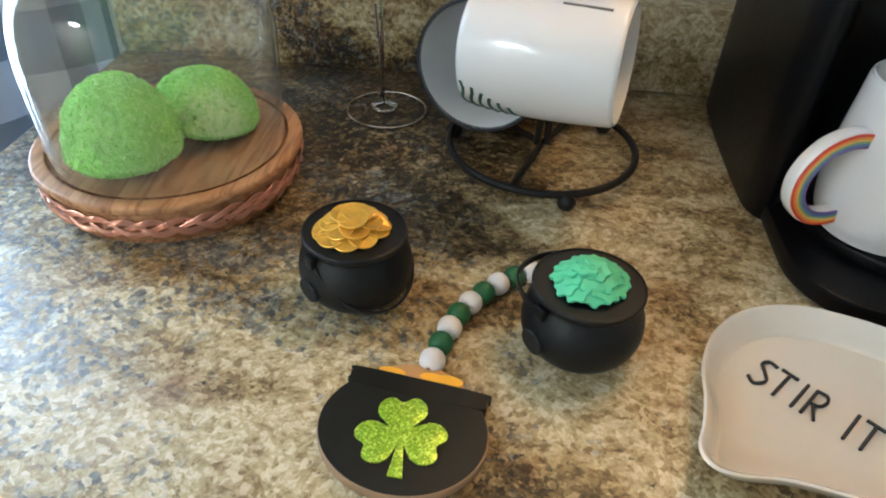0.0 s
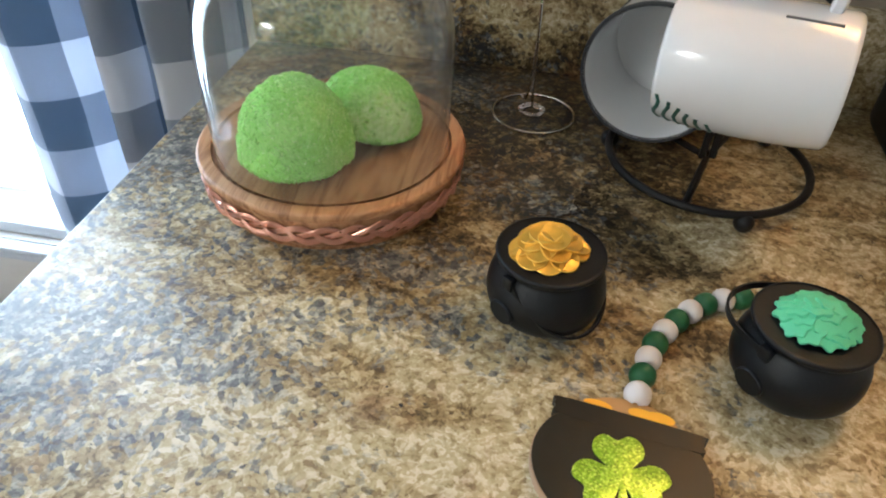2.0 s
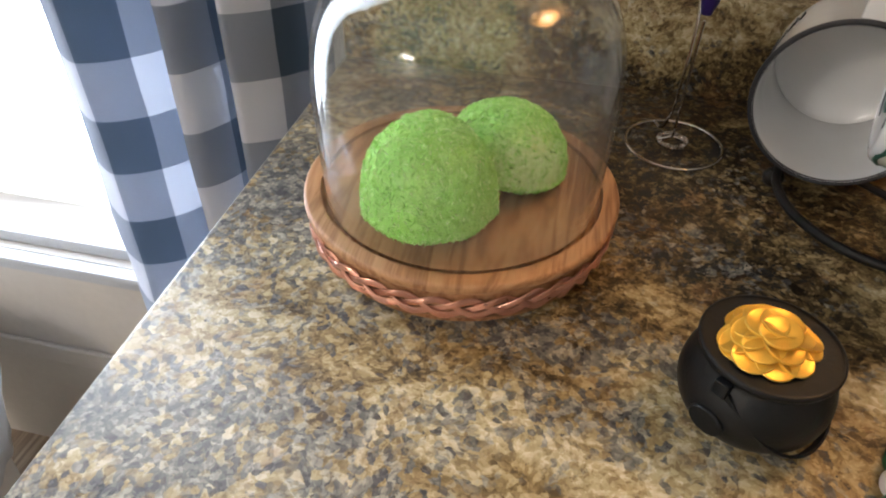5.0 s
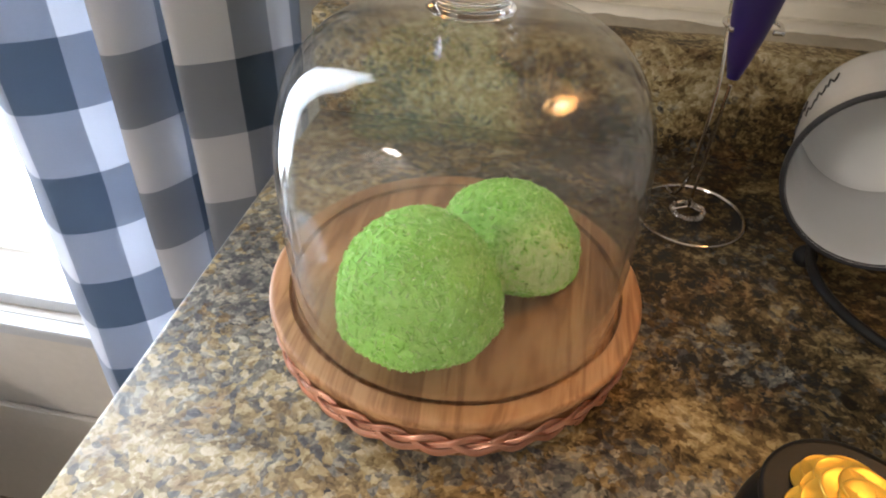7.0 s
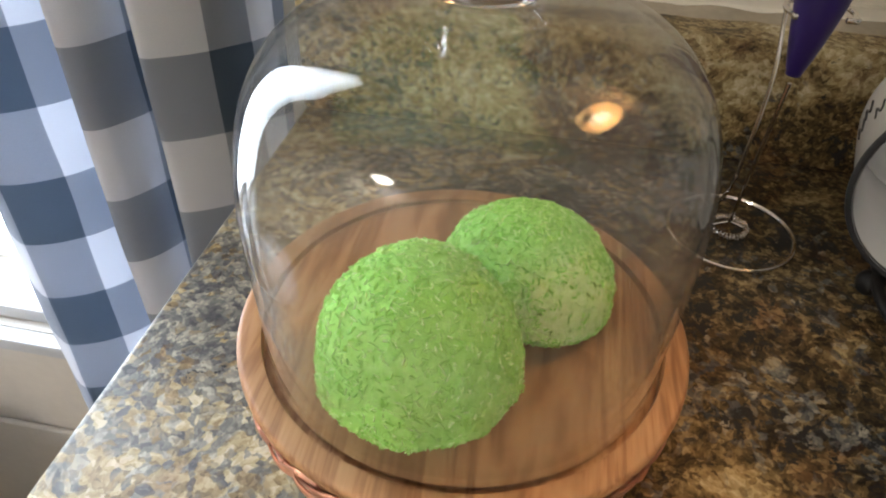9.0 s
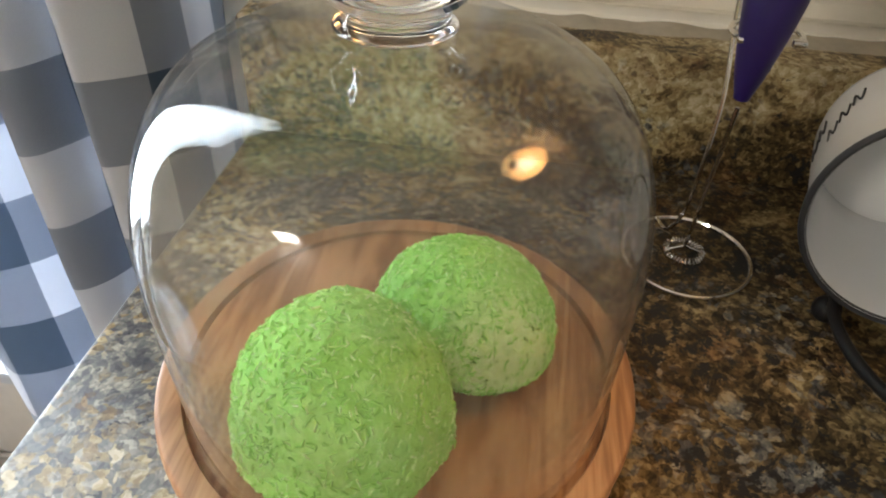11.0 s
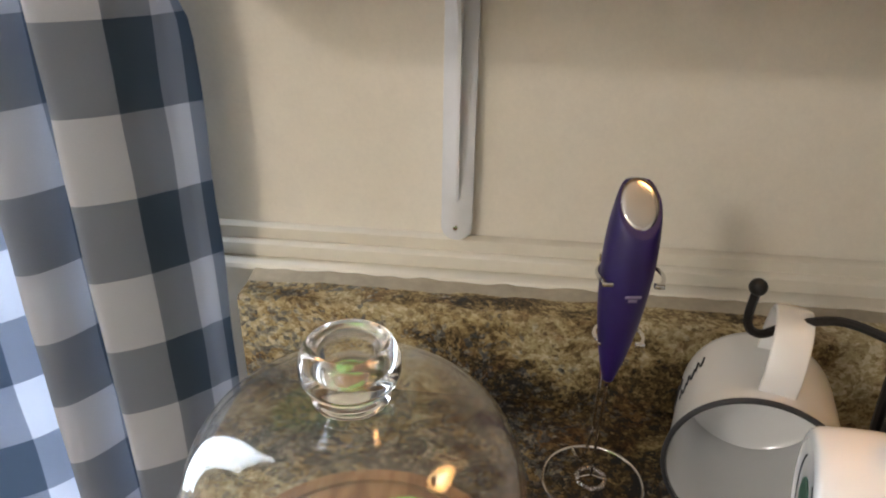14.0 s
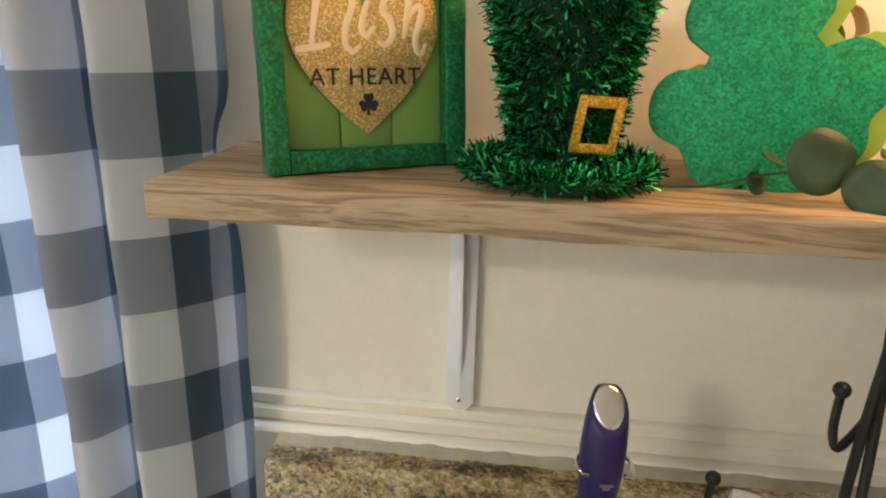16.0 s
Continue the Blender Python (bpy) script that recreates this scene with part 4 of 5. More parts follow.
def frother():
    t = thing("milk_frother", axes((0.2040, 0.8485, 0.1040), (0.0045, 0.0085, 0.132), (1, 0.18, 0)), "slim purple handheld milk frother with a steel whisk", "milk frother")
    prof = [(0.0, -0.002), (0.0032, -0.002), (0.0040, 0.001), (0.0065, 0.010), (0.0105, 0.030), (0.0135, 0.052), (0.0152, 0.075), (0.0155, 0.090), (0.0148, 0.106), (0.0132, 0.120), (0.0112, 0.130), (0.0088, 0.1335), (0.0, 0.1342)]
    bm = lathe(smooth_profile([(r, 0.134 + (z - 0.134) * 0.955) for r, z in prof], 3), 40)
    for v in bm.verts:
        v.co.z = min(v.co.z, 0.1340 + (v.co.y - 0.008) * 1.27)
    part("body", bm, PURPLE, t)
    bm = lathe(smooth_profile([(0.0, 0.0012), (0.0060, 0.0010), (0.0078, 0.0), (0.0084, -0.003)], 3), 28)
    bmesh.ops.scale(bm, vec=(1.40, 1.98, 1.0), verts=bm.verts)
    part("button", bm, CHROME, t, "brushed steel switch cap", m=pose(0.0, -0.0022, 0.1218, 52, 0, 0))
    inv = t.matrix_basis.inverted()
    end = inv @ Vector((0.2070, 0.8680, 0.0085))
    part("shaft", tube([(0, 0, 0.0), end * 0.5, end], 0.0011, 8), CHROME, t)
    coil = []
    for i in range(420):
        a = 2 * math.pi * i / 420
        ph = 34 * a
        rr = 0.0098 + 0.0019 * math.cos(ph)
        coil.append(inv @ Vector((0.2070 + rr * math.cos(a), 0.8680 + rr * math.sin(a), 0.0045 + 0.0019 * math.sin(ph))))
    part("whisk_coil", tube(coil, 0.00042, 4, True), CHROME, t, "steel spring whisk")
    part("whisk_arm", tube([inv @ Vector((0.2168, 0.868, 0.0045)), end, inv @ Vector((0.1972, 0.868, 0.0045))], 0.0006, 6), CHROME, t)
    # maker's mark as small bars
    for x, z, w in ((0, 0.0700, 0.0048), (0, 0.0676, 0.0026)):
        part("mark_bar", box(-w, w, -0.0156, -0.0149, z - 0.0010, z + 0.0008, 0.0002), MARK_GREY, t, "pale printed mark")
    return t


frother_stand()
frother()


# ---- wire mug tree and its two mugs ----
RX, RY = 0.3455, 0.8045


def mug_tree():
    t = thing("mug_tree", pose(RX, RY, 0.0), "black wrought iron mug tree on three ball feet", "mug tree")
    part("base_ring", tube([(0.0755 * math.cos(a), 0.0755 * math.sin(a), 0.0128) for a in [2 * math.pi * i / 64 for i in range(64)]], 0.0031, 10, True), IRON, t)
    for a, b in ((-78, -110), (42, 60), (162, 132)):
        c, s = math.cos(radians(a)), math.sin(radians(a))
        part("ball_foot", ball((0.0765 * c, 0.0765 * s, 0.0072), 0.0072), IRON, t)
        b = radians(b)
        part("spoke", tube([(0.0745 * math.cos(b), 0.0745 * math.sin(b), 0.0128), (0.004 * math.cos(b), 0.004 * math.sin(b), 0.0128)], 0.0028, 8), IRON, t)
    for k in range(2):
        pts = [(0.0042 * math.cos(z * 14 + k * math.pi), 0.0042 * math.sin(z * 14 + k * math.pi), z) for z in [0.0128 + 0.012 * i for i in range(31)]]
        part("twisted_post", tube(pts, 0.0030, 8), IRON, t)
    hooks = [((0.0, 0.0, 0.172), (-0.020, 0.030, 0.168), (-0.040, 0.045, 0.155), (-0.056, 0.046, 0.147), (-0.0665, 0.043, 0.157), (-0.0660, 0.042, 0.181)),
             ((0.0, 0.0, 0.190), (0.018, -0.020, 0.168), (0.030, -0.036, 0.152), (0.036, -0.046, 0.158), (0.037, -0.048, 0.178)),
             ((0.0, 0.0, 0.262), (-0.004, 0.010, 0.238), (-0.006, 0.018, 0.226), (-0.007, 0.024, 0.236), (-0.0065, 0.0245, 0.262))]
    for h in hooks:
        hk = part("hook", tube(smooth_path(h, 8), 0.0027, 8), IRON, t)
        part("ball_tip", ball(h[-1], 0.0052), IRON, hk)
    return t


def handle_loop(points, w, d, seg=10):
    """A flattened strap handle through points."""
    pts = smooth_path(points, seg)
    bm = bmesh.new()
    rows = []
    for i, p in enumerate(pts):
        a, b = pts[max(i - 1, 0)], pts[min(i + 1, len(pts) - 1)]
        t = (b - a).normalized()
        side = Vector((0, 1, 0))
        o = t.cross(side).normalized()
        rows.append([bm.verts.new(p + side * (w * math.copysign(abs(math.cos(q)) ** 0.6, math.cos(q))) + o * (d * math.copysign(abs(math.sin(q)) ** 0.6, math.sin(q)))) for q in [2 * math.pi * k / 14 for k in range(14)]])
    for a, b in zip(rows, rows[1:]):
        for k in range(14):
            bm.faces.new((a[k], a[(k + 1) % 14], b[(k + 1) % 14], b[k]))
    bm.faces.new(rows[0][::-1])
    bm.faces.new(rows[-1])
    return bm


def enamel_mug():
    # z runs from the base to the mouth, x towards the handle
    mouth = Vector((0.2900, 0.8120, 0.0715))
    d = Vector((-0.30, -0.93, 0.06)).normalized()
    t = thing("enamel_mug", axes(mouth - d * 0.098, d, (0.05, 0, 1)), "white enamel mug with a black rim hanging by its handle", "mug", "mugs on the tree")
    prof = [(0.0, 0.0), (0.038, 0.0), (0.0435, 0.004), (0.0458, 0.012), (0.0470, 0.050), (0.0480, 0.091), (0.0492, 0.0975), (0.0482, 0.0982), (0.0468, 0.094), (0.0452, 0.050), (0.0440, 0.014), (0.0410, 0.0035), (0.0, 0.0028)]
    part("cup", lathe(smooth_profile([(r * 1.06, z) for r, z in prof], 2), 64), ENAMEL, t)
    part("rim", tube([(0.0517 * math.cos(a), 0.0517 * math.sin(a), 0.0975) for a in [2 * math.pi * i / 64 for i in range(64)]], 0.0019, 8, True), INK, t, "black rolled rim")
    part("handle", handle_loop([(0.047, 0, 0.082), (0.066, 0, 0.084), (0.087, 0, 0.072), (0.089, 0, 0.048), (0.072, 0, 0.031), (0.047, 0, 0.028)], 0.0105, 0.0022), ENAMEL, t)
    for k in range(5):
        a = radians(52 + k * 9)
        z = 0.030 + 0.008 * (k % 3)
        part("scrawl", tube(smooth_path([(0.0500 * math.cos(a + q), 0.0500 * math.sin(a + q), z + w) for q, w in ((0, 0), (0.05, 0.010), (0.10, 0.002), (0.13, 0.012))], 5), 0.0006, 5), INK, t, "black hand-drawn lettering stroke")
    return t


def coffee_mug():
    base = Vector((0.2850, 0.7530, 0.1135))
    d = Vector((0.94, -0.30, 0.045)).normalized()
    t = thing("coffee_mug", axes(base, d, (0.1, 0.0, 1)), "white ceramic coffee mug with a green printed base hanging sideways", "mug", "mugs on the tree")
    prof = [(0.0, 0.0012), (0.029, 0.0012), (0.0315, 0.0), (0.0355, 0.0006), (0.0378, 0.003), (0.0395, 0.010), (0.0414, 0.026), (0.0422, 0.050), (0.0417, 0.075), (0.0404, 0.096), (0.0398, 0.1010), (0.0386, 0.1018), (0.0374, 0.099), (0.0385, 0.060), (0.0375, 0.020), (0.034, 0.006), (0.0, 0.005)]
    part("cup", lathe(smooth_profile(prof, 2), 64), CERAMIC, t)
    part("handle", handle_loop([(0.039, 0, 0.086), (0.057, 0, 0.088), (0.073, 0, 0.078), (0.075, 0, 0.055), (0.062, 0, 0.036), (0.041, 0, 0.032)], 0.0065, 0.0040), CERAMIC, t)
    bm = lathe([(0.0, -0.0004), (0.0125, -0.0004), (0.0125, 0.0004), (0.0, 0.0004)], 32)
    part("round_mark", bm, GREEN_INK, t, "green round printed mark", m=pose(0, 0, 0.0009))
    for r, a0, a1 in ((0.0235, 30, 130), (0.0255, 40, 120), (0.0235, 210, 320)):
        part("print_arc", tube([(r * math.cos(radians(a)), r * math.sin(radians(a)), 0.0011) for a in range(a0, a1, 8)], 0.0005, 5), INK, t, "small grey printed line")
    # green stripes low on the side and a row of lettering near the mouth
    surf = [(0.0, 0.0355), (0.003, 0.0378), (0.010, 0.0395), (0.026, 0.0414), (0.050, 0.0422)]
    for k in range(6):
        z0 = 0.0045 + k * 0.0066
        pts = []
        for i in range(9):
            a = radians(108 + k * 4.5 + i * 8)
            z = z0 + 0.0016 * math.sin(i * 1.3 + k)
            lo, hi = [p for p in surf if p[0] <= z][-1], [p for p in surf if p[0] > z][0]
            r = lo[1] + (hi[1] - lo[1]) * (z - lo[0]) / (hi[0] - lo[0]) - 0.0009
            pts.append((r * math.cos(a), r * math.sin(a), z))
        part("stripe", tube(pts, 0.0017, 8), GREEN_INK, t, "dark green printed wave")
    q = radians(24)
    part("wordmark", tube([((0.0414 - (z - 0.066) * 0.035) * math.cos(q), (0.0414 - (z - 0.066) * 0.035) * math.sin(q), z) for z in (0.062, 0.076, 0.092)], 0.0012, 6), GREY_INK, t, "dark bar of printed lettering")
    return t


mug_tree()
enamel_mug()
coffee_mug()


# ---- coffee maker, rainbow mug and spoon rest ----
def rounded(w, d, r, n=8):
    out = []
    for cx, cy, a0 in ((w / 2 - r, d / 2 - r, 0), (-w / 2 + r, d / 2 - r, 90), (-w / 2 + r, -d / 2 + r, 180), (w / 2 - r, -d / 2 + r, 270)):
        out += [(cx + r * math.cos(radians(a0 + 90 * i / n)), cy + r * math.sin(radians(a0 + 90 * i / n))) for i in range(n + 1)]
    return out


def coffee_maker():
    t = thing("coffee_maker", pose(0.611, 0.852, 0.0, 0, 0, -3), "glossy black single-serve coffee maker on the counter", "coffee maker")
    half = [(0.0, 0.092), (-0.075, 0.092), (-0.104, 0.072), (-0.111, 0.02), (-0.111, -0.085), (-0.108, -0.114), (-0.098, -0.126), (-0.087, -0.118), (-0.078, -0.100), (-0.045, -0.093), (0.0, -0.092)]
    out = smooth_path([(x, y, 0) for x, y in half + [(-x, y) for x, y in half[-2:0:-1]]], 5, True)
    part("body", slab([(p.x, p.y) for p in out], 0.0005, 0.33, 0.004), MAKER_BLACK, t)
    part("base", slab(rounded(0.200, 0.214, 0.06), 0.0005, 0.016, 0.004), MAKER_BLACK, t, m=pose(0.0, -0.130, 0))
    tray = part("drip_tray", slab(rounded(0.165, 0.135, 0.066, 10), 0.0163, 0.0265, 0.003), MAKER_BLACK, t, m=pose(0.0, -0.138, 0))
    bm = bmesh.new()
    for i in range(-7, 8):
        for j in range(-6, 7):
            x, y = i * 0.0095 + (j % 2) * 0.0047, j * 0.0085
            if (x / 0.074) ** 2 + (y / 0.060) ** 2 < 1:
                merge(bm, lathe([(0.0, 0.0), (0.0026, 0.0), (0.0026, 0.0005), (0.0020, 0.0008), (0.0, 0.0008)], 8), pose(x, y, 0.0263))
    ob = part("grille_dots", bm, IRON, t, m=pose(0.0, -0.138, 0))
    ob["kind"] = "stuff"
    part("head", slab(rounded(0.20, 0.20, 0.06), 0.205, 0.325, 0.01), MAKER_BLACK, t, m=pose(0.0, -0.08, 0))
    return t


def rainbow_mug():
    t = thing("rainbow_mug", pose(0.5640, 0.6990, 0.0268, 0, 0, 0), "white ceramic mug with a rainbow striped handle", "mug")
    prof = [(0.0, 0.0), (0.034, 0.0), (0.0385, 0.003), (0.0425, 0.012), (0.0445, 0.030), (0.0440, 0.055), (0.0415, 0.085), (0.0402, 0.1000), (0.0388, 0.1010), (0.0376, 0.099), (0.0400, 0.06), (0.0405, 0.03), (0.036, 0.008), (0.0, 0.006)]
    part("cup", lathe(smooth_profile(prof, 2), 64), CERAMIC, t)
    path = [(-0.0400, 0, 0.0715), (-0.054, 0, 0.0720), (-0.0690, 0, 0.0655), (-0.0790, 0, 0.0500), (-0.0780, 0, 0.0330), (-0.0670, 0, 0.0200), (-0.0540, 0, 0.0155), (-0.0410, 0, 0.0160)]
    turn = pose(0, 0, 0, 0, 0, 18)
    hd = part("handle", handle_loop(path, 0.0056, 0.0052), CERAMIC, t, m=turn)
    cols = [(0.62, 0.055, 0.02), (0.78, 0.26, 0.03), (0.75, 0.50, 0.10), (0.22, 0.36, 0.20), (0.10, 0.20, 0.42), (0.18, 0.10, 0.34)]
    mid = Vector((-0.050, 0, 0.0435))
    for k, c in enumerate(cols):
        pts = []
        for p in smooth_path(path, 8):
            o = (p - mid).normalized()
            q = p + o * (0.0032 - 0.0016 * k)
            pts.append((q.x, -0.0055, q.z))
        part("rainbow_stripe", tube(pts, 0.0009, 6), plain("rainbow_paint", c, 0.35, vary=0.05), hd, "painted rainbow stripe")
    return t


def spoon_rest():
    t = thing("spoon_rest", pose(0.4990, 0.5500, 0.0004, 0, 0, 0), "cream glazed ceramic spoon rest lettered STIR IT", "spoon rest")
    rim = [(-0.0925, -0.0430), (-0.0885, -0.0535), (-0.0765, -0.0572), (-0.0530, -0.0580), (-0.022, -0.0655), (0.015, -0.0740), (0.052, -0.068), (0.080, -0.040), (0.088, -0.004), (0.072, 0.028), (0.040, 0.0480), (0.010, 0.0605), (-0.0160, 0.0650), (-0.0440, 0.0580), (-0.0660, 0.0385), (-0.0790, 0.0120), (-0.0830, -0.0120), (-0.0875, -0.0290)]
    loop = [(p.x, p.y) for p in smooth_path([(x, y, 0) for x, y in rim], 6, True)]
    levels = [(0.70, 0.0), (0.76, 0.0012), (0.90, 0.010), (0.985, 0.0195), (1.0, 0.0215), (0.985, 0.0225), (0.955, 0.0205), (0.91, 0.0120), (0.84, 0.0058), (0.66, 0.0045), (0.30, 0.0040)]
    bm = bmesh.new()
    rings = [[bm.verts.new((x * s, y * s, z)) for x, y in loop] for s, z in levels]
    n = len(loop)
    for a, b in zip(rings, rings[1:]):
        for i in range(n):
            bm.faces.new((a[i], a[(i + 1) % n], b[(i + 1) % n], b[i]))
    for ring in (rings[0], rings[-1]):
        c = bm.verts.new((0, 0, sum(v.co.z for v in ring) / n))
        for i in range(n):
            bm.faces.new((ring[i], ring[(i + 1) % n], c))
    part("dish", bm, DISH_GLAZE, t)
    # hand-drawn capitals: strokes on the dish's floor
    strokes = {"S": [[(0.75, 0.95), (0.35, 1.0), (0.15, 0.8), (0.5, 0.55), (0.75, 0.3), (0.45, 0.02), (0.05, 0.15)]], "T": [[(0.0, 1.0), (0.8, 0.97)], [(0.42, 0.98), (0.40, 0.0)]],
               "I": [[(0.3, 1.0), (0.3, 0.0)]], "R": [[(0.12, 0.0), (0.12, 1.0)], [(0.12, 0.98), (0.55, 0.98), (0.68, 0.75), (0.5, 0.52), (0.14, 0.48)], [(0.3, 0.48), (0.68, 0.0)]]}
    x = 0.0
    base = pose(-0.0430, 0.0267, 0.0054, 0, 0, -43)
    for ch in "STIR IT":
        if ch == " ":
            x += 0.0085
            continue
        for st in strokes[ch]:
            pts = [(x + px * 0.0125, py * 0.0220 - 0.010, 0) for px, py in st]
            pts = smooth_path(pts, 6) if len(pts) > 2 else pts
            part("letter_stroke", tube(pts, 0.0010, 6), INK, t, "dark painted letter stroke", m=base)
        x += 0.0076 if ch == "I" else 0.0115
    return t


coffee_maker()
rainbow_mug()
spoon_rest()


# ---- shelf on its bracket, with the decorations ----
SH_Y, SH_Z0, SH_Z1, SH_X = 0.853, 0.3395, 0.3638, -0.0985


def shelf():
    t = thing("wall_shelf", TURN, "thick rough-sawn pine shelf board on the wall", "shelf")
    bm = box(SH_X, 0.95, SH_Y, WALL_Y - 0.001, SH_Z0, SH_Z1, 0.0022, 2)
    bmesh.ops.subdivide_edges(bm, edges=[e for e in bm.edges if e.calc_length() > 0.3], cuts=60)
    part("plank", roughen(bm, 0.0012, 28), SHELF_WOOD, t)
    for x, z, r in ((0.42, SH_Z0 + 0.008, 0.004),):
        out = [(r * 1.3 * math.cos(q) * (1 + 0.1 * math.sin(3 * q)), r * math.sin(q)) for q in [2 * math.pi * i / 20 for i in range(20)]]
        part("knot", slab(out, 0.0, 0.0008, 0.0003), plain("dark_pine_knot", (0.16, 0.07, 0.03), 0.6), t, "small dark knot in the board's edge", m=pose(x, SH_Y + 0.0002, z, 90, 0, 0))
    return t


def bracket(x):
    t = thing("shelf_bracket", TURN @ pose(x, WALL_Y - 0.0062, 0), "white steel shelf bracket screwed to the wall", "bracket")
    out = rounded(0.0255, 0.222, 0.0125, 8)
    part("wall_plate", slab(out, -0.006, 0.0028, 0.0006), STEEL_WHITE, t, m=pose(0, -0.0008, 0.2290, 90, 0, 0))
    part("shelf_plate", slab(rounded(0.026, 0.115, 0.0125, 8), 0.0, 0.0028, 0.0006), STEEL_WHITE, t, m=pose(-0.004, -0.0605, SH_Z0 - 0.0030))
    # the pressed rib that stiffens the angle
    pts = [(0, -0.0035, 0.152), (0, -0.010, 0.19), (0, -0.016, 0.26), (0, -0.028, 0.305), (0, -0.060, 0.331), (0, -0.10, 0.3365)]
    bm = bmesh.new()
    line = smooth_path(pts, 6)
    rows = []
    for i, p in enumerate(line):
        u = i / (len(line) - 1)
        rows.append([bm.verts.new((sx, p.y + dy, p.z)) for sx, dy in ((-0.0012, 0), (0.0012, 0))] + [bm.verts.new((0.0012, min(-0.0036, p.y + 0.03), p.z + 0.0)), bm.verts.new((-0.0012, min(-0.0036, p.y + 0.03), p.z))])
    for a, b in zip(rows, rows[1:]):
        for k in range(4):
            bm.faces.new((a[k], a[(k + 1) % 4], b[(k + 1) % 4], b[k]))
    bm.faces.new(rows[0][::-1])
    bm.faces.new(rows[-1])
    part("rib", bm, STEEL_WHITE, t)
    part("screw_head", lathe([(0.0, 0.0012), (0.0018, 0.0009), (0.0024, 0.0)], 16), CHROME, t, "small steel screw", m=pose(-0.001, -0.0036, 0.1290, 90, 0, 0))
    return t


def heart_sign():
    t = thing("framed_heart_sign", pose(-0.0270, 0.8850, SH_Z1 + 0.0015, -4, 0, 29), "green framed sign with a gold glitter heart reading Irish at heart", "sign")
    w, h, f = 0.147, 0.175, 0.0155
    for nm, b in (("frame_side", (0, f, 0, 0.022, 0, h)), ("frame_side", (w - f, w, 0, 0.022, 0, h)), ("frame_bottom", (f, w - f, 0.001, 0.021, 0, f)), ("frame_top", (f, w - f, 0.001, 0.021, h - f, h))):
        bm = box(*b, 0.0014, 2)
        bmesh.ops.subdivide_edges(bm, edges=[e for e in bm.edges if e.calc_length() > 0.05], cuts=14)
        part(nm, roughen(bm, 0.0007, 130), FRAME_GREEN, t)
    n = 3
    pw = (w - 2 * f) / n
    for i in range(n):
        part("backing_plank", box(f + i * pw + 0.0004, f + (i + 1) * pw - 0.0004, 0.012, 0.018, f - 0.002, h - f + 0.002, 0.0006), SIGN_GREEN, t, "light green backing plank")
    heart = []
    hw, dip = 0.0545, 0.074
    for i in range(25):
        u = i / 24
        heart.append((hw * (1 - u ** 1.75), -dip * u))
    left = [(-x, y) for x, y in heart[:-1]][::-1]
    lobes = [(-hw / 2 + hw / 2 * math.cos(q), 0.040 * math.sin(q)) for q in [math.pi - math.pi * i / 16 for i in range(1, 16)]] + [(0.0, 0.006)]
    lobes += [(hw / 2 + hw / 2 * math.cos(q), 0.040 * math.sin(q)) for q in [math.pi - math.pi * i / 16 for i in range(1, 16)]]
    heart = heart + left + lobes
    hm = pose(w / 2, 0.0115, 0.0985, 90, 0, 0)
    part("glitter_heart", slab(heart, 0.0, 0.0032, 0.0004), GOLD_GLITTER, t, "gold glitter wooden heart", m=hm)
    part("lettering", text_mesh("AT HEART", 0.0165, 0.0003, spacing=1.08, bold=0.0001), INK, t, "dark green painted words", m=pose(w / 2, 0.0080, 0.0590, 90, 0, 0))
    # brush script: each letter is one or two swelling strokes
    script = {"I": [[(312, -70), (292, 30), (275, 120), (262, 195)], [(210, 210), (262, 203), (325, 194)], [(262, -62), (310, -72), (362, -66)]],
              "r": [[(345, 62), (372, 18), (400, 40), (396, 90), (376, 140), (372, 190), (396, 216), (424, 196)], [(352, 60), (366, -30), (392, -50)]],
              "i": [[(452, 62), (436, 110), (430, 148), (446, 166), (474, 140)], [(462, 22), (463, 26)]],
              "s": [[(548, 52), (514, 56), (502, 88), (528, 124), (534, 168), (508, 196), (482, 184)]],
              "h": [[(612, -50), (598, 40), (584, 120), (574, 178)], [(578, 150), (600, 98), (632, 76), (638, 104), (616, 170), (618, 210), (636, 222), (652, 192)]]}
    for letter, lines in script.items():
        bm = bmesh.new()
        for st in lines:
            pts = smooth_path([(w / 2 + (px - 440) * 0.000213, 0, 0.0595 + (315 - py) * 0.00022) for px, py in st], 6)
            n = len(pts)
            tube(pts, [0.0013 + 0.0012 * math.sin(math.pi * min(1, (q + 2) / (n + 2))) for q in range(n)], 8, bm=bm)
        bmesh.ops.scale(bm, vec=(1, 0.18, 1), verts=bm.verts)
        part("script_letter", bm, CREAM, t, "cream brush script letter", m=pose(0, 0.0082, 0))
    part("little_shamrock", slab(clover(0.0075, 1.0, 0.85, stem_width=0.22), 0.0, 0.0005, 0), INK, t, "small dark shamrock", m=pose(w / 2 + 0.001, 0.0082, 0.0460, 90, 0, 0))
    return t


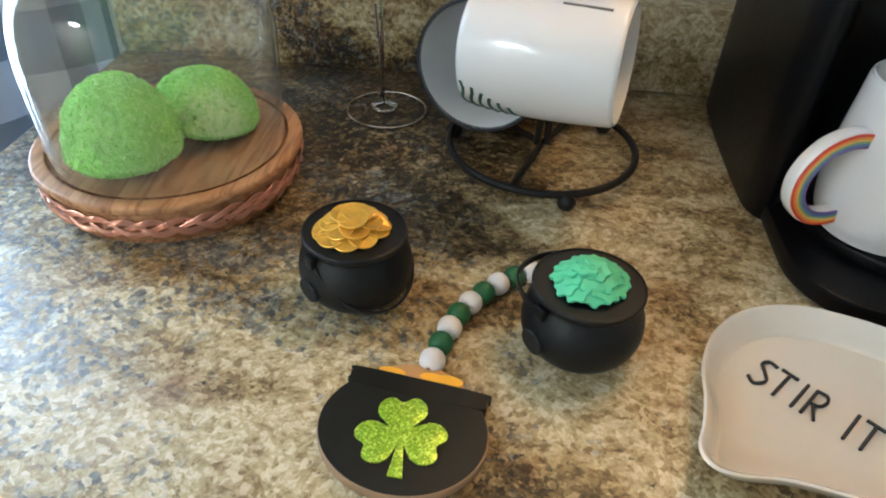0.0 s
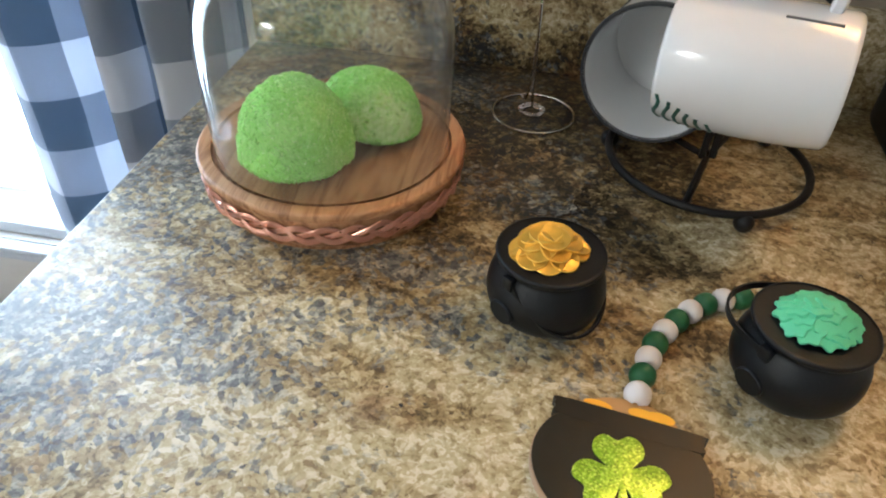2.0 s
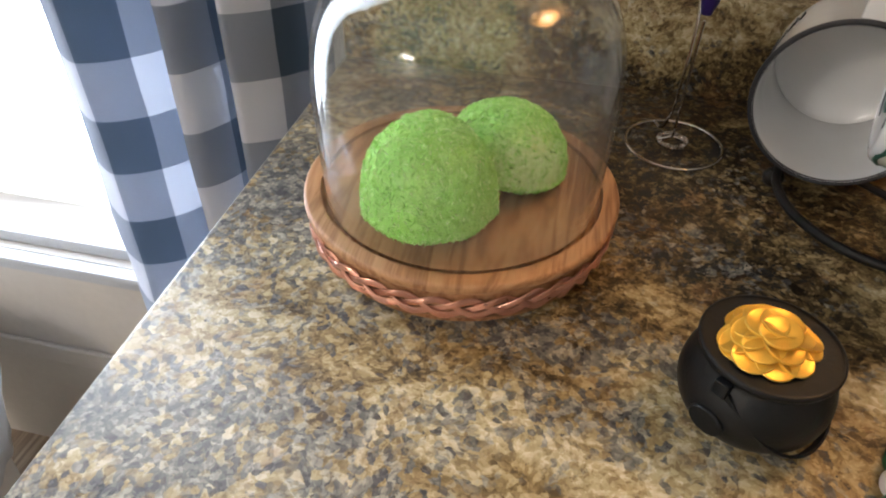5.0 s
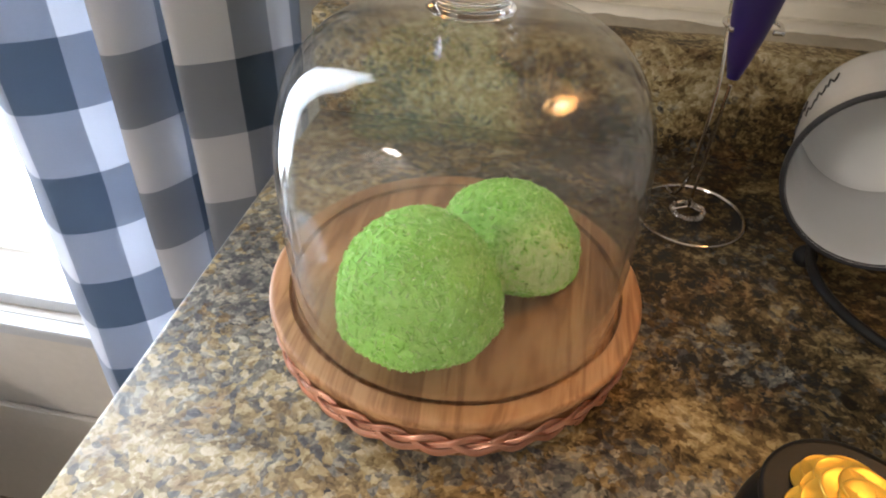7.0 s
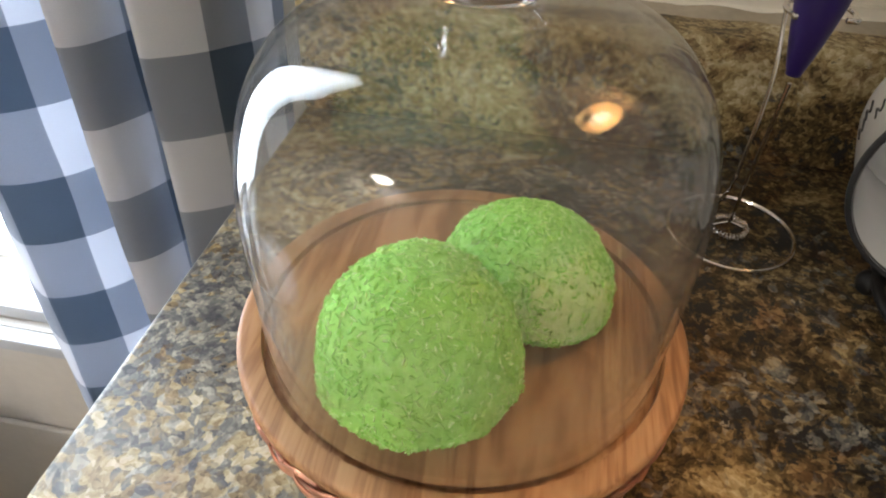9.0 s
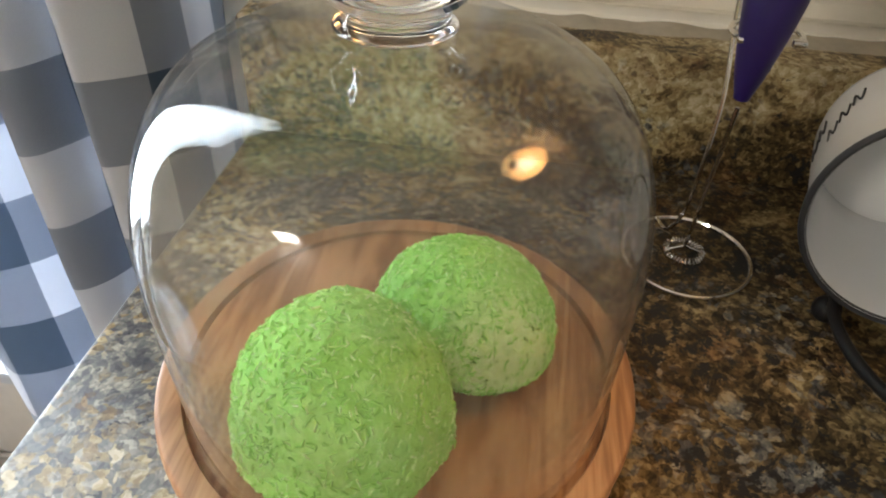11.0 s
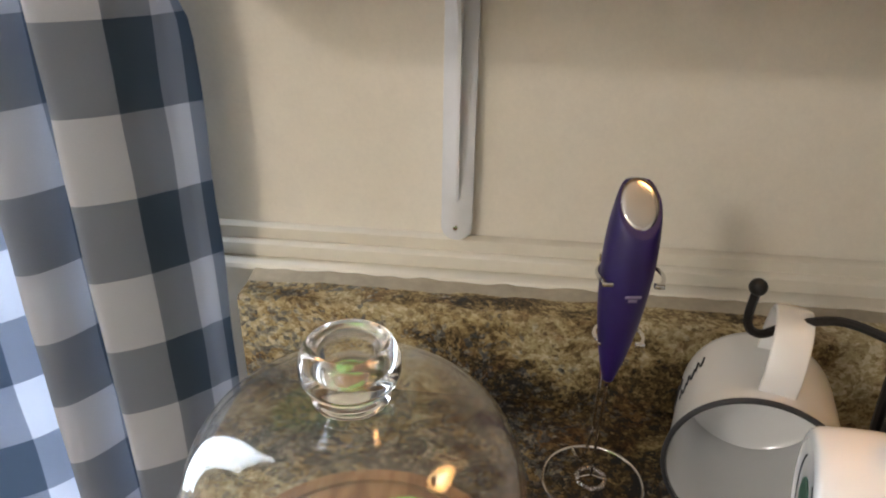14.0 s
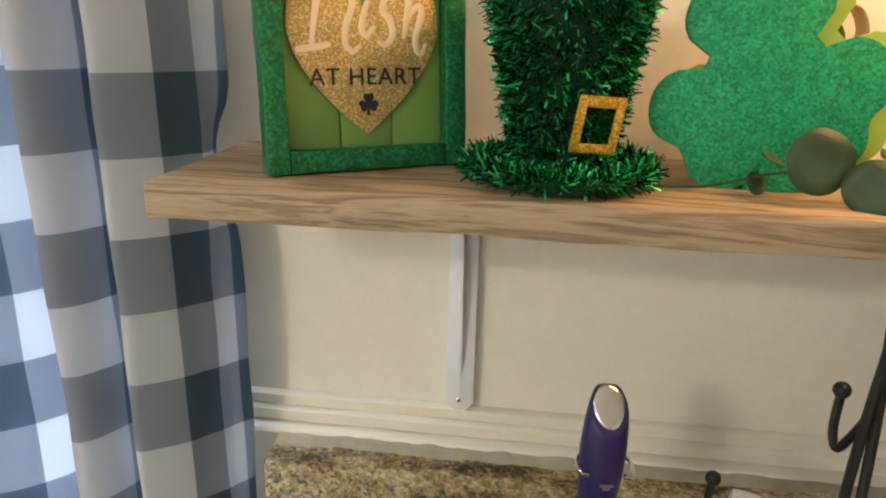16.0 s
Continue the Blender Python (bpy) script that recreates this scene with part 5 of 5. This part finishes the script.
def tinsel(bm, c, out, rng, length, width, mats=3):
    """One curled foil strip that springs from c."""
    side = out.cross(Vector((rng.uniform(-1, 1), rng.uniform(-1, 1), rng.uniform(-1, 1))))
    if side.length < 0.05:
        return
    side = side.normalized() * width
    bend = Vector((rng.uniform(-1, 1), rng.uniform(-1, 1), rng.uniform(-0.8, 0.8))) * length * 0.6
    tw = Matrix.Rotation(rng.uniform(-1.2, 1.2), 3, out)
    rows = []
    for k, u in enumerate((0.0, 0.5, 1.0)):
        p = c + out * length * u + bend * u * u
        s = side if k == 0 else tw @ side
        rows.append((bm.verts.new(p - s), bm.verts.new(p + s)))
    mi = rng.choice((0, 0, 1, 1, 2))
    for a, b in zip(rows, rows[1:]):
        f = bm.faces.new((a[0], a[1], b[1], b[0]))
        f.material_index = mi


def leprechaun_hat():
    t = thing("tinsel_hat", pose(0.1680, 0.9160, SH_Z1 + 0.0015), "green tinsel top hat with a gold buckle standing on the shelf", "hat")
    rng = random.Random(8)
    core = [(0.0, 0.002), (0.058, 0.002), (0.060, 0.006), (0.055, 0.010), (0.032, 0.013), (0.0310, 0.030), (0.038, 0.070), (0.0505, 0.125), (0.0485, 0.129), (0.0, 0.129)]
    part("core", lathe(core, 40), plain("dark_green_felt", (0.003, 0.03, 0.010), 0.9), t)
    bm = bmesh.new()
    for i in range(8200):
        a, z = rng.uniform(0, 2 * math.pi), rng.uniform(0.012, 0.130)
        r = 0.0312 + 0.0205 * max(0.0, (z - 0.03) / 0.1)
        d = Vector((math.cos(a), math.sin(a), rng.uniform(-0.9, 0.6))).normalized()
        tinsel(bm, Vector((r * math.cos(a), r * math.sin(a), z)), d, rng, rng.uniform(0.003, 0.0085), rng.uniform(0.0004, 0.0008))
    p = part("crown_tinsel", bm, TINSEL, t, smooth=False)
    p["kind"] = "stuff"
    bm = bmesh.new()
    for i in range(4600):
        a, q = rng.uniform(0, 2 * math.pi), rng.uniform(-0.5, 3.6)
        c = Vector(((0.056 + 0.006 * math.cos(q)) * math.cos(a), (0.056 + 0.006 * math.cos(q)) * math.sin(a), 0.0075 + 0.005 * math.sin(q)))
        d = Vector((math.cos(q) * math.cos(a), math.cos(q) * math.sin(a), math.sin(q) + rng.uniform(-0.2, 0.4))).normalized()
        tinsel(bm, c, d, rng, rng.uniform(0.003, 0.0085), rng.uniform(0.0004, 0.0008))
    for v in bm.verts:
        v.co.z = max(v.co.z, 0.0004)
    p = part("brim_tinsel", bm, TINSEL, t, smooth=False)
    p["kind"] = "stuff"
    b = bmesh.new()
    for x0, x1, z0, z1 in ((-0.0165, -0.0105, 0, 0.036), (0.0105, 0.0165, 0, 0.036), (-0.0105, 0.0105, 0, 0.006), (-0.0105, 0.0105, 0.029, 0.036)):
        box(x0, x1, -0.001, 0.001, z0, z1, 0.0006, 2, b)
    part("buckle", b, GOLD_BUCKLE, t, "gold glitter buckle", m=pose(0.0165, -0.0375, 0.0250, 8, 5, 24))
    return t


def glitter_shamrock():
    t = thing("glitter_shamrock", pose(0.297, 0.9180, SH_Z1 + 0.0005, -6, 0, -8), "large green glitter foam shamrock leaning on the shelf", "shamrock")
    part("leaf_plate", slab(clover(0.078, 1.0, 0.86, 26, stem_width=0.36, stem_length=0.90, core=0.50, root=0.04, spread=121, turn=radians(13)), 0.0, 0.010, 0.0012), GREEN_GLITTER, t, m=pose(0, 0, 0.0690, 90, 0, 0))
    part("back_plate", slab(clover(0.079, 1.0, 0.86, 26, stem=False, core=0.50, spread=121, turn=radians(13)), -0.010, -0.0005, 0.0012), LEAF_LIME, t, "lime green backing layer", m=pose(0.014, 0.0015, 0.0735, 90, 0, 0))
    return t


def ribbon_bow():
    t = thing("ribbon_bow", pose(0.312, 0.952, SH_Z1 + 0.0006), "tan and lime ribbon bow standing behind the shamrock", "bow")

    def strip(name, line, width, material):
        bm = bmesh.new()
        rows = [(bm.verts.new((p.x, p.y - width / 2, p.z)), bm.verts.new((p.x, p.y + width / 2, p.z))) for p in smooth_path(line, 6)]
        for a, b in zip(rows, rows[1:]):
            bm.faces.new((a[0], a[1], b[1], b[0]))
        ob = part(name, bm, material, t)
        ob.modifiers.new("thickness", "SOLIDIFY").thickness = 0.0007

    for side in (-1, 1):
        loop = [(0, 0, 0.090), (0.022 * side, 0, 0.112), (0.044 * side, 0, 0.118), (0.054 * side, 0, 0.100), (0.043 * side, 0, 0.084), (0.022 * side, 0, 0.082), (0, 0, 0.088)]
        strip("loop", loop, 0.020, TAN_RIBBON)
        strip("inner_loop", [(x * 0.72, y, 0.089 + (z - 0.089) * 0.66) for x, y, z in loop], 0.022, LEAF_LIME)
        strip("tail", [(0, 0, 0.088), (0.012 * side, 0, 0.050), (0.024 * side, 0, 0.0006)], 0.030, TAN_RIBBON)
    part("knot", roughen(box(-0.008, 0.008, -0.018, 0.018, 0.080, 0.100, 0.004, 3), 0.0008, 120), TAN_RIBBON, t)
    return t


def eucalyptus():
    t = thing("eucalyptus_garland", pose(0, 0, 0.0042), "artificial eucalyptus stem with round dark green leaves", "garland")
    part("stem", tube(smooth_path([(0.226, 0.905, 0.3612), (0.262, 0.897, 0.3640), (0.300, 0.887, 0.3760), (0.330, 0.880, 0.3780), (0.372, 0.874, 0.3690), (0.420, 0.876, 0.3660), (0.52, 0.88, 0.3640)], 8), 0.0011, 6), LEAF, t)
    spots = [(0.3200, 0.872, 0.3870, 0.0205, 80, 5), (0.3510, 0.865, 0.3735, 0.0175, 74, -20), (0.2900, 0.888, 0.3690, 0.0080, 60, 30), (0.2980, 0.8875, 0.3850, 0.0085, 30, 60), (0.3720, 0.880, 0.3880, 0.0145, 20, 40), (0.392, 0.872, 0.372, 0.016, 70, 15), (0.42, 0.870, 0.378, 0.015, 66, -25)]
    for x, y, z, r, tilt, yaw in spots:
        out = [(r * math.cos(q) * (1 + 0.04 * math.cos(2 * q)), r * math.sin(q)) for q in [2 * math.pi * i / 26 for i in range(26)]]
        bm = bmesh.new()
        c = bm.verts.new((0, 0, -r * 0.12))
        mid = [bm.verts.new((px * 0.55, py * 0.55, -r * 0.08)) for px, py in out]
        rim = [bm.verts.new((px, py, 0.06 * r * math.sin(i))) for i, (px, py) in enumerate(out)]
        for i in range(26):
            j = (i + 1) % 26
            bm.faces.new((mid[i], mid[j], c))
            bm.faces.new((rim[i], rim[j], mid[j], mid[i]))
        ob = part("leaf", bm, LEAF, t, m=pose(x, y, z, tilt, 0, yaw))
        s = ob.modifiers.new("thickness", "SOLIDIFY")
        s.thickness = 0.0006
    return t


shelf()
bracket(0.0985)
heart_sign()
leprechaun_hat()
glitter_shamrock()
ribbon_bow()
eucalyptus()
